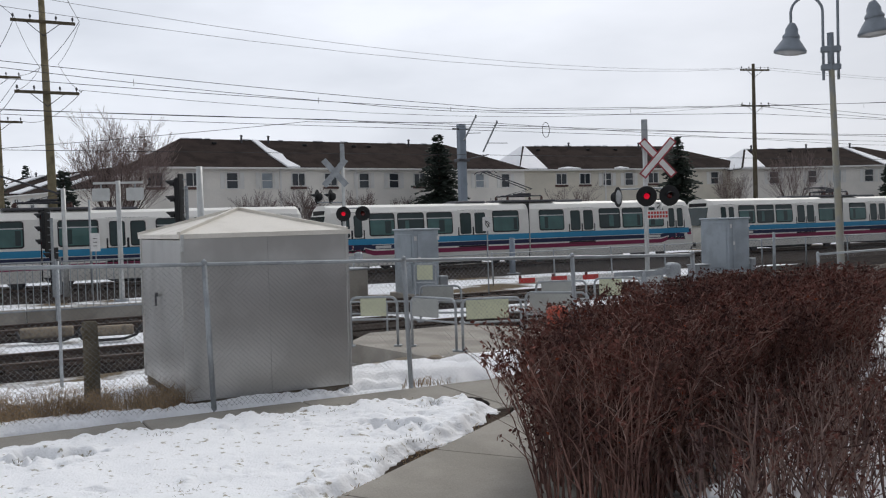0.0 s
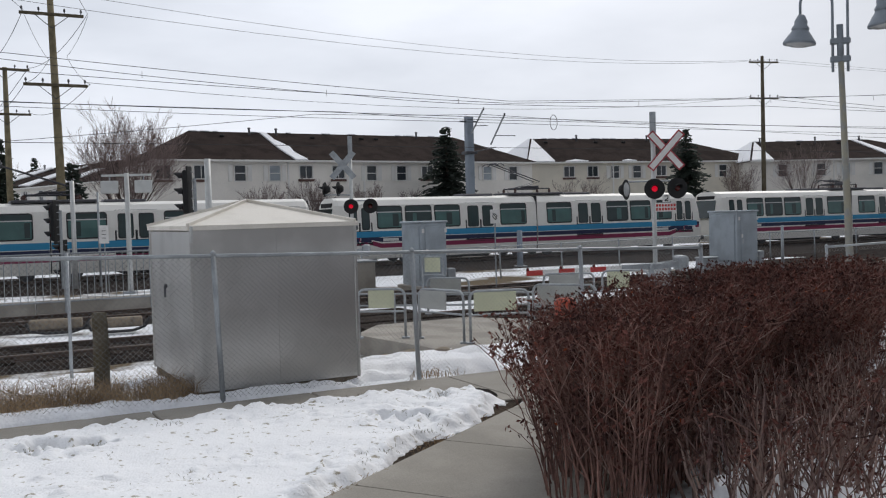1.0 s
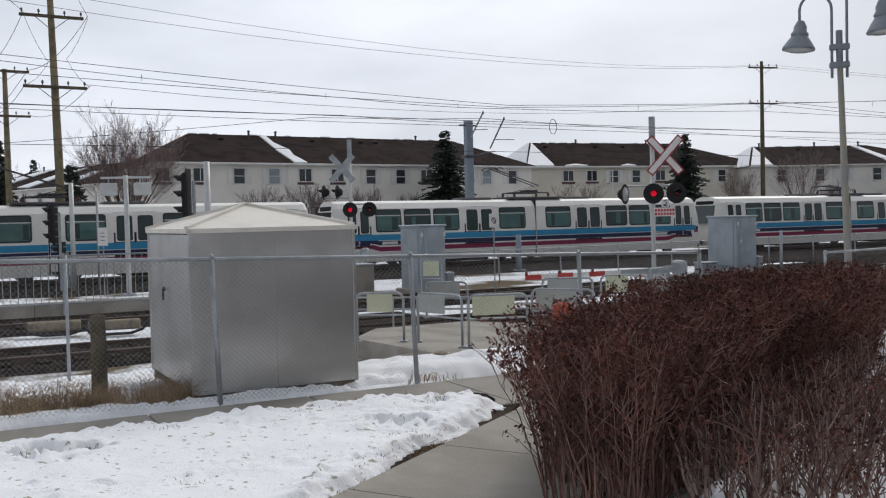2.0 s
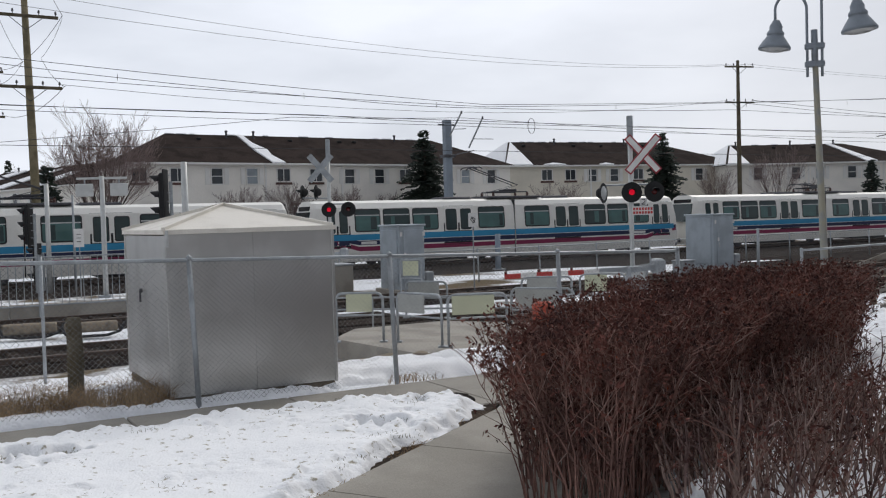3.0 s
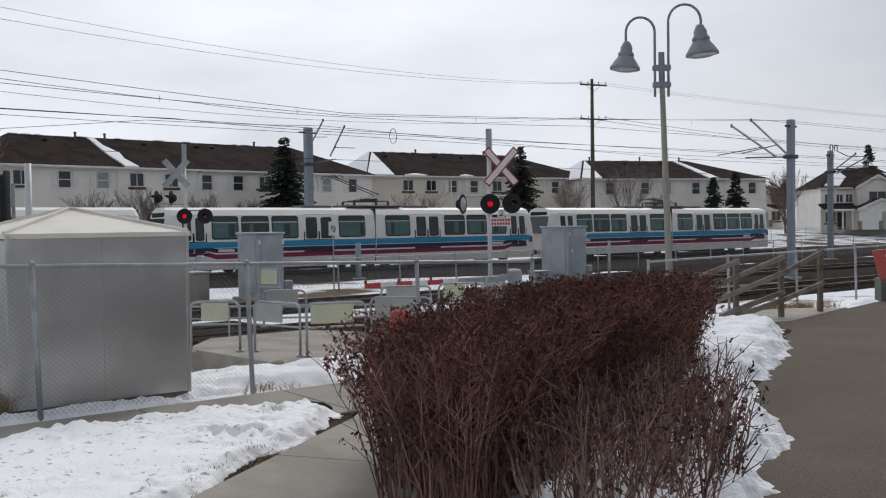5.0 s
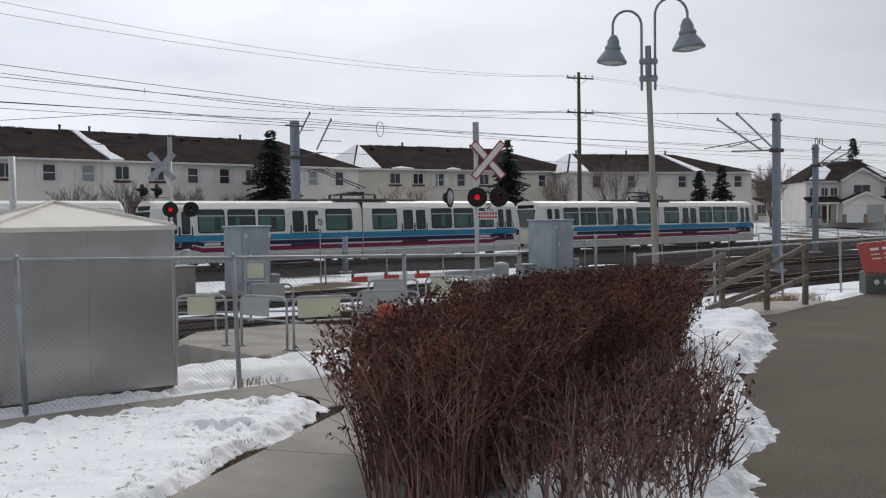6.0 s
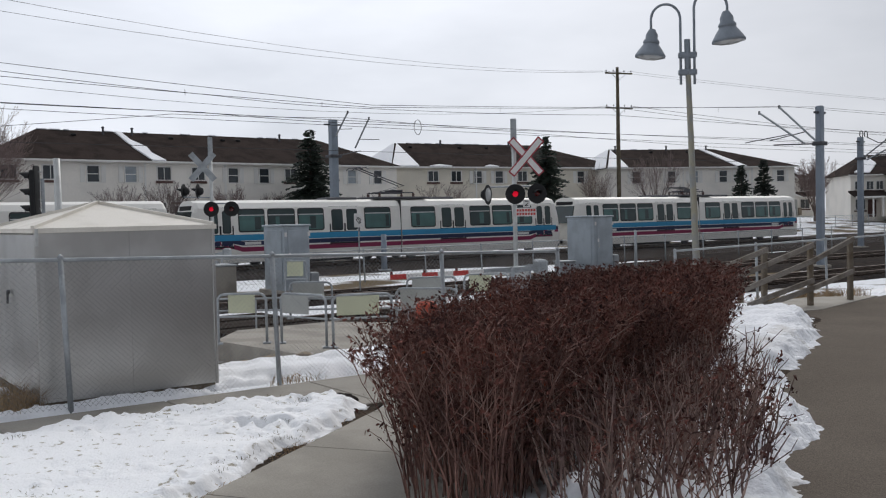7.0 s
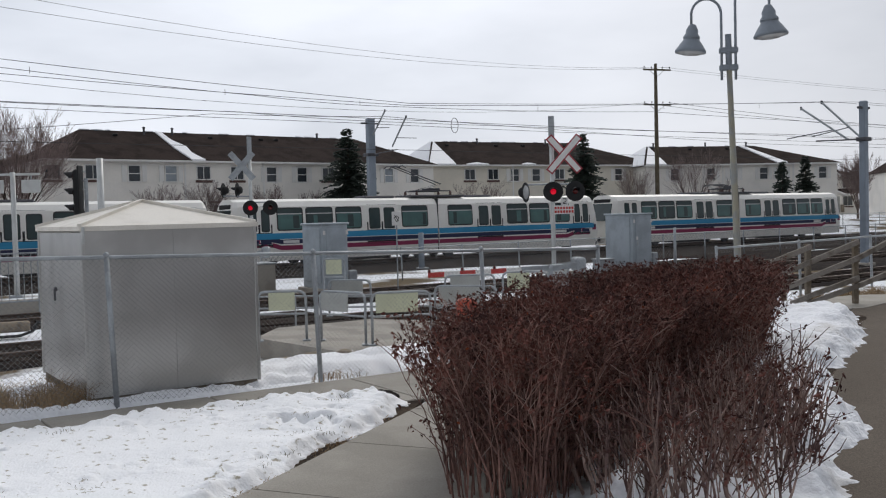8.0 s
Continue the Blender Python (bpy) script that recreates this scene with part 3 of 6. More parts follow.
# ---- chain-link fences ----
def chain_link(name, u0, u1, v, top, height, posts, label, cell=0.06, wire=0.0021, z_base=None, post_r=0.025, fine_mesh=True):
    """A chain-link fence along u. top gives the height of its rail at u."""
    t = thing(name, site(0, v, 0), label, "fence")
    rail = Geo().tube([(u, 0, top(u)) for u in np.linspace(u0, u1, 14)], 0.019, 8)
    part("top_rail", rail, M["galvanised"], t, smooth=True)
    for u in posts:
        x, y = wx(u, v)
        zb = ground_z(x, y) - 0.1
        g = Geo().tube([(u + 0.05, 0, zb), (u, 0, top(u) + 0.02)], post_r, 10)
        g.lathe([(post_r * 1.15, 0), (post_r * 1.1, 0.03), (0.004, 0.05)], 10, pose(u, 0, top(u)))
        part("post", g, M["galvanised"], t, "round galvanised fence post", smooth=True)
    if fine_mesh:
        verts, faces = [], []
        def strand(pts):
            k = len(verts)
            for (px, pz) in pts:
                verts.extend([(px - wire, 0, pz), (px + wire, 0, pz), (px, wire * 1.6, pz)])
            for i in range(len(pts) - 1):
                a = k + 3 * i
                faces.extend([(a, a + 1, a + 4, a + 3), (a + 1, a + 2, a + 5, a + 4), (a + 2, a, a + 3, a + 5)])
        n = int((u1 - u0 + height) / (cell * 1.18))
        for s in (1, -1):
            for k in range(n):
                a = u0 - height + k * cell * 1.18 if s > 0 else u0 + k * cell * 1.18
                pts = []
                for q in (0.0, 0.5, 1.0):
                    px = a + s * q * height
                    pz = q
                    pts.append((px, pz))
                lo = max(0.0, (u0 - a) / height if s > 0 else (a - u1) / height)
                hi = min(1.0, (u1 - a) / height if s > 0 else (a - u0) / height)
                if hi - lo < 0.02:
                    continue
                line = []
                for q in (lo, (lo + hi) / 2, hi):
                    px = a + s * q * height
                    line.append((px, top(px) - height * (1 - q) * 0.97))
                strand(line)
        part("wire_mesh", Geo().add(verts, faces), M["mesh_wire"], t, "diamond wire mesh", kind="stuff")
    return t


chain_link("chain_link_fence", -8.0, 8.1, 8.75, lambda u: 1.437 - 0.026 * u, 1.38, [-6.0, -4.0, -1.9, 0.15, 2.13, 4.18, 6.3, 8.1],
           "galvanised chain-link fence in front of a shelter", cell=0.043, wire=0.0015)
chain_link("track_fence", 13.0, 80.0, 31.4, lambda u: 0.42 + 0.004 * (u - 13), 1.1, [13 + 2.9 * k for k in range(24)],
           "thin galvanised fence beyond the tracks", cell=0.16, wire=0.004, post_r=0.03)
chain_link("yard_fence", 12.0, 100.0, 56.5, lambda u: 0.85, 1.1, [12 + 3.2 * k for k in range(28)],
           "grey wire fence in front of house yards", cell=0.3, wire=0.005, post_r=0.03)
chain_link("path_fence", 13.2, 30.0, 11.2, lambda u: 0.98 + 0.012 * (u - 13), 1.1, [13.2 + 2.35 * k for k in range(8)],
           "galvanised pipe fence beside a ramp", fine_mesh=False)

# ---- row houses ----
def window_unit(parent, s, z, w, h, double=True, trim="white_trim", glass="window", brown=False, shutters=False, y=0.0):
    f = Geo()
    t = 0.075
    f.box(s, y - 0.03, z + h / 2 + t / 2, w + 2 * t, 0.10, t)
    f.box(s, y - 0.03, z - h / 2 - t / 2, w + 2 * t, 0.10, t)
    for k in (-1, 1):
        f.box(s + k * (w / 2 + t / 2), y - 0.03, z, t, 0.10, h)
    win = part("window", f, M[trim], parent)
    n = 2 if double else 1
    for k in range(n):
        part("pane", Geo().box(s + (k - (n - 1) / 2) * w / n, y - 0.008, z, w / n - 0.03, 0.02, h - 0.02), M[glass], win)
    if double:
        part("mullion", Geo().box(s, y - 0.035, z, 0.05, 0.05, h - 0.02), M[trim], win)
    else:
        part("mullion", Geo().box(s, y - 0.035, z, w, 0.05, 0.05), M[trim], win)
    if brown:
        part("sill", Geo().box(s, y - 0.06, z - h / 2 - 0.18, w + 0.3, 0.10, 0.18, 0.01), M["brown_trim"], win, "dark brown sill board")
    if shutters:
        for k in (-1, 1):
            part("shutter", Geo().box(s + k * (w / 2 + 0.33), y - 0.03, z, 0.36, 0.05, h + 0.1, 0.01), M[trim], win)
    return win


def patio_door(parent, s, z0, w=1.55, h=2.05, y=0.0, curtain=False):
    f = Geo()
    for k in (-1, 1):
        f.box(s + k * (w / 2 + 0.04), y - 0.03, z0 + h / 2, 0.08, 0.10, h)
    f.box(s, y - 0.03, z0 + h + 0.04, w + 0.16, 0.10, 0.08)
    d = part("patio_door", f, M["white_trim"], parent)
    for k in (-1, 1):
        part("pane", Geo().box(s + k * w / 4, y - 0.008, z0 + h / 2, w / 2 - 0.05, 0.02, h - 0.05), M["curtain" if curtain and k < 0 else "window"], d)
    part("stile", Geo().box(s, y - 0.03, z0 + h / 2, 0.07, 0.05, h), M["white_trim"], d)
    part("head_board", Geo().box(s, y - 0.07, z0 + h + 0.22, w + 0.4, 0.14, 0.16, 0.01), M["brown_trim"], d, "dark brown board over the door")
    part("step", Geo().box(s, y - 0.5, z0 - 0.1, w + 0.3, 1.0, 0.16, 0.02), M["weathered"], d)


def row_house(a, b, depth, base, eave, ridge, siding, uppers, lowers, doors, label, hip=(4.5, 4.5), pitch_snow=(), ridge_snow=0.5, dividers=(), hip_snow=False):
    L = math.hypot(b[0] - a[0], b[1] - a[1])
    t = thing("row_house", pose(a[0], a[1], base, 0, 0, math.degrees(math.atan2(b[1] - a[1], b[0] - a[0]))), label, "house", group="row houses")
    H, R = eave - base, ridge - base
    part("wall", Geo().box(L / 2, depth / 2, H / 2 - 0.8, L, depth, H + 1.6), M[siding], t)
    o = 0.35
    g = Geo()
    c = [(-o, -o), (L + o, -o), (L + o, depth + o), (-o, depth + o)]
    g.add([(x, y, H) for x, y in c] + [(x, y, H + 0.06) for x, y in c] + [(hip[0], depth / 2, R), (L - hip[1], depth / 2, R)],
          [(3, 2, 1, 0), (0, 1, 5, 4), (1, 2, 6, 5), (2, 3, 7, 6), (3, 0, 4, 7), (4, 5, 9, 8), (5, 6, 9), (6, 7, 8, 9), (7, 4, 8)])
    roof = part("roof", g, M["shingle"], t, "dark brown shingle hip roof")
    part("gutter", Geo().box(L / 2, -o - 0.05, H - 0.02, L + 2 * o, 0.11, 0.14, 0.01), M["white_trim"], t, "white gutter")
    slope = (R - H - 0.06) / (depth / 2 + o)

    def on_roof(s, q):
        """A place on the front slope: s along, q up the slope from 0 at the eave to 1 at the ridge."""
        y = -o + q * (depth / 2 + o)
        return Vector((s, y, H + 0.06 + slope * (y + o)))

    rnd = random.Random(int(L * 100))
    for k in range(int(L / 3.8)):
        s = hip[0] + (L - hip[0] - hip[1]) * (k + 0.5 + 0.3 * rnd.uniform(-1, 1)) / int(L / 3.8)
        if rnd.random() < 0.45:
            v = Geo().tube([on_roof(s, 0.9) - Vector((0, 0, 0.1)), on_roof(s, 0.9) + Vector((0, 0, 0.5))], 0.09, 8)
            v.lathe([(0.13, 0), (0.13, 0.08), (0.05, 0.12)], 8, Matrix.Translation(on_roof(s, 0.9) + Vector((0, 0, 0.48))))
            part("vent_pipe", v, M["dark_steel"], roof)
        else:
            p = on_roof(s, 0.82)
            part("roof_vent", Geo().box(p.x, p.y, p.z + 0.05, 0.34, 0.34, 0.2, 0.04), M["black"], roof)
    s = hip[0]
    while s < L - hip[1]:
        w = rnd.uniform(0.3, 1.0)
        if rnd.random() < ridge_snow:
            part("ridge_snow", Geo().box(s + w / 2, depth / 2, R + 0.02, w, 0.3, 0.09, 0.03), M["snow"], roof)
        s += w + rnd.uniform(0.15, 0.6)
    for outline in pitch_snow:
        pts = [on_roof(p, q) for p, q in outline]
        n = len(pts)
        lift = Vector((0, -0.03, 0.10))
        part("roof_snow", Geo().add([*pts, *[p + lift for p in pts]], [tuple(range(n, 2 * n))] + [(i, (i + 1) % n, n + (i + 1) % n, n + i) for i in range(n)]), M["snow"], roof, "slab of snow lying on the roof")
    if hip_snow:
        e = Vector((-0.06, 0, 0.08))
        a, b, c = Vector((-o, -o, H + 0.06)) + e, Vector((-o, depth + o, H + 0.06)) + e, Vector((hip[0], depth / 2, R)) + e
        lo = Vector((0, 0, 0.12))
        part("roof_snow", Geo().add([a, b, c, a - lo, b - lo, c - lo], [(1, 0, 2), (0, 1, 4, 3), (1, 2, 5, 4), (2, 0, 3, 5)]), M["snow"], roof, "snow covering the hip end")
    for item in uppers:
        s, kind = item
        if kind == 0:
            window_unit(t, s, eave - base - 0.86, 1.05, 0.95, True, brown=True)
        else:
            window_unit(t, s, eave - base - 0.95, 0.85, 1.15, False, glass="window" if kind == 1 else "curtain", shutters=True)
    for item in lowers:
        window_unit(t, item, 1.75, 1.15, 1.35, False)
    for i, s in enumerate(doors):
        patio_door(t, s, 0.12, curtain=i % 2 == 0)
    for s in dividers:
        part("corner_board", Geo().box(s, -0.03, H / 2 - 0.1, 0.14, 0.06, H), M["white_trim"], t)
        part("fence_screen", Geo().box(s, -1.2, 0.75, 0.10, 2.2, 1.7, 0.02), M["white_trim"], t, "white privacy screen")
    return t, roof, on_roof, H, R


B1 = row_house((-21.4, 67.9), (7.56, 86.04), 10.5, 0.75, 6.28, 8.95, "cream_siding",
          [(0.7, 0), (3.5, 0), (6.5, 1), (9.3, 2), (11.9, 0), (14.7, 0), (17.7, 1), (20.5, 1), (23.0, 0), (29.2, 2), (32.0, 1)],
          [0.3, 6.3, 8.3, 11.4, 20.9, 23.0, 32.5], [1.9, 13.4, 18.7, 30.4],
          "long cream two-storey row house with a dark brown hip roof", hip=(4.2, 5.2),
          pitch_snow=[[(10.1, 0.98), (10.6, 0.97), (10.75, 0.7), (11.5, 0.45), (11.4, 0.25), (11.95, 0.0), (10.9, 0.0), (10.4, 0.4)]], dividers=(10.4, 17.0, 26.0))
B2 = row_house((7.5, 88.3), (32.3, 96.8), 10.5, 0.45, 6.40, 9.1, "beige_siding",
          [(4.1, 0), (6.6, 0), (9.0, 1), (11.4, 1), (14.1, 0), (16.6, 0), (21.2, 1)], [5.0, 11.8, 21.2], [7.3, 10.1, 15.0],
          "beige two-storey row house with snow on its hip", hip=(2.5, 7.5),
          pitch_snow=[[(2.6, 0.98), (2.5, 0.0), (-0.3, 0.0)], [(3.6, 0.0), (4.8, 0.06), (6.0, 0.0)], [(9.6, 0.0), (10.4, 0.05), (11.2, 0.0)]], dividers=(8.8, 17.6), hip_snow=True)
B3 = row_house((29.6, 92.2), (50.5, 93.8), 10.5, 0.7, 6.15, 8.4, "cream_siding",
          [(3.0, 1), (6.9, 1), (9.4, 2), (12.7, 1), (14.7, 1), (19.3, 1)], [4.0, 10.0, 17.0], [7.0, 13.5],
          "pale row house with a dark hip roof and snow on it", hip=(2.2, 6.5),
          pitch_snow=[[(2.3, 0.98), (2.0, 0.0), (-0.2, 0.0)], [(12.6, 0.98), (13.1, 0.98), (15.2, 0.0), (14.1, 0.0)]], dividers=(8.2, 16.0), hip_snow=True)
B4 = row_house((-52.0, 103.0), (-30.5, 84.0), 10.0, 0.3, 5.6, 8.0, "cream_siding",
          [(3.0, 1), (6.0, 1), (9.0, 1), (12.0, 1), (15.5, 1), (19.0, 1), (23, 1)], [4, 11, 19], [7.5, 15.0],
          "white row house with snow on a dark roof", hip=(2.0, 4.0),
          pitch_snow=[[(1.0, 0.5), (6.0, 0.95), (8.5, 0.95), (4.0, 0.2)], [(10.0, 0.1), (14.0, 0.8), (17.0, 0.85), (13.0, 0.05)], [(18.5, 0.1), (21.0, 0.6), (23.0, 0.6), (21.0, 0.05)]], dividers=(12.0,))


def gable_house(x, y, turn, w, depth, base, label):
    """A two-storey house: hip roof, projecting front gable, porch roof and a gabled double garage."""
    t = thing("gable_house", pose(x, y, base, 0, 0, turn), label, "house", group="gabled houses")
    H = 5.0
    part("wall", Geo().box(0, depth / 2, H / 2 - 0.7, w, depth, H + 1.4), M["cream_siding"], t)
    o = 0.4
    hw, R = w / 2 + o, H + 2.6
    g = Geo().add([(-hw, -o, H), (hw, -o, H), (hw, depth + o, H), (-hw, depth + o, H), (-w / 4, depth / 2, R), (w / 4, depth / 2, R)],
                  [(0, 1, 5, 4), (1, 2, 5), (2, 3, 4, 5), (3, 0, 4), (3, 2, 1, 0)])
    roof = part("roof", g, M["shingle"], t, "dark shingle roof with snow patches")
    part("gutter", Geo().box(0, -o - 0.04, H - 0.03, 2 * hw, 0.10, 0.14, 0.01), M["white_trim"], t)

    def gable_front(cx, gw, y0, y1, z0, z1, rise, deep, wall_name):
        fg = Geo().add([(cx - gw, y0, z0), (cx + gw, y0, z0), (cx + gw, y0, z1), (cx, y0, z1 + rise), (cx - gw, y0, z1),
                        (cx - gw, y1, z0), (cx + gw, y1, z0), (cx + gw, y1, z1), (cx, y1, z1 + rise), (cx - gw, y1, z1)],
                       [(0, 1, 2, 3, 4), (1, 6, 7, 2), (0, 4, 9, 5), (5, 9, 8, 7, 6)])
        part(wall_name, fg, M["cream_siding"], t)
        drop = rise * 0.35 / gw
        for k in (-1, 1):
            e, f = (cx + k * (gw + 0.35), y0 - 0.3), (cx, y0 - 0.3)
            p = [(e[0], e[1], z1 - drop), (f[0], f[1], z1 + rise), (f[0], deep, z1 + rise), (e[0], deep, z1 - drop)]
            q = [(a, b, c + 0.16) for a, b, c in p]
            part("gable_roof", Geo().add(p + q, [(4, 5, 6, 7), (0, 3, 2, 1), (0, 1, 5, 4), (3, 0, 4, 7), (1, 2, 6, 5), (2, 3, 7, 6)]), M["shingle"], t)
            part("barge_board", Geo().bar((e[0], y0 - 0.34, z1 - drop + 0.02), (cx, y0 - 0.34, z1 + rise + 0.06), 0.06, 0.24), M["white_trim"], t)

    gable_front(w * 0.06, w * 0.2, -1.2, 2.0, 0.0, H + 0.1, 1.25, 4.5, "gable")
    window_unit(t, w * 0.06, 4.0, 1.9, 0.95, True, brown=True, y=-1.2)
    for k in (-0.42, -0.30, -0.20, 0.38):
        window_unit(t, w * k, 3.75, 0.75, 0.95, True, brown=True)
    # porch roof and the garage under its own low gable
    for x0, x1 in ((-w / 2 - 0.3, -w * 0.17), (w * 0.24, w / 2 + 0.3)):
        pr = Geo().add([(x0, -2.7, 2.45), (x1, -2.7, 2.45), (x1, 0, 3.15), (x0, 0, 3.15), (x0, -2.7, 2.27), (x1, -2.7, 2.27), (x1, 0, 2.95), (x0, 0, 2.95)],
                       [(0, 1, 2, 3), (7, 6, 5, 4), (4, 5, 1, 0), (5, 6, 2, 1), (7, 4, 0, 3)])
        part("porch_roof", pr, M["shingle"], t)
        part("fascia", Geo().box((x0 + x1) / 2, -2.73, 2.34, x1 - x0, 0.06, 0.2, 0.01), M["white_trim"], t)
    gable_front(w * 0.03, w * 0.22, -3.2, 0.0, 0.0, 2.45, 1.05, -0.1, "garage_wing")
    for k, mat in ((-1, "white_trim"), (1, "panel_grey")):
        d = part("garage_door", Geo().box(w * 0.03 + k * w * 0.105, -3.22, 1.05, w * 0.18, 0.06, 2.1, 0.02), M[mat], t, "sectional garage door")
        for j in range(3):
            part("door_rib", Geo().box(w * 0.03 + k * w * 0.105, -3.26, 0.5 + 0.52 * j, w * 0.17, 0.03, 0.03), M[mat], d)
    for k in (-0.19, 0.03, 0.25):
        part("pier", Geo().box(w * k, -3.28, 0.5, 0.42, 0.3, 1.0, 0.02), M["stone"], t, "brown stone-faced pier")
    for k in (-0.46, -0.34, -0.24):
        part("porch_post", Geo().box(w * k, -2.5, 1.15, 0.16, 0.16, 2.3, 0.01), M["white_trim"], t)
    part("front_door", Geo().box(-w * 0.28, -0.03, 1.05, 0.95, 0.08, 2.05, 0.01), M["brown_trim"], t)
    window_unit(t, -w * 0.40, 1.5, 1.1, 1.2, True, brown=True)
    window_unit(t, w * 0.40, 1.5, 1.2, 1.2, True, brown=True)
    slope = (R - H) / (depth / 2 + o)

    def patch(outline):
        """Snow lying on the front slope."""
        p = [Vector((px, py, H + slope * (py + o) + 0.02)) for px, py in outline]
        n = len(p)
        q = [v + Vector((0, 0, 0.12)) for v in p]
        part("roof_snow", Geo().add(p + q, [tuple(range(n, 2 * n))] + [(i, (i + 1) % n, n + (i + 1) % n, n + i) for i in range(n)]), M["snow"], roof, "patch of snow on the roof")

    patch([(-w * 0.46, 0.1), (-w * 0.30, 0.0), (-w * 0.16, 2.4), (-w * 0.20, depth * 0.42), (-w * 0.26, depth * 0.40), (-w * 0.30, 2.0)])
    patch([(w * 0.34, 0.6), (w * 0.44, 0.3), (w * 0.33, 2.8), (w * 0.27, 3.4)])
    return t


gable_house(68.6, 103, -14, 11, 10, 0.5, "cream house with a front gable and attached garage")
gable_house(82, 99, -20, 11, 10, 0.4, "pale house with a gabled front and snow on the roof")
gable_house(62, 122, -10, 12, 10, 0.8, "dark-roofed house behind the row")
gable_house(96, 94, -26, 11, 10, 0.3, "far cream house with a snowy roof")

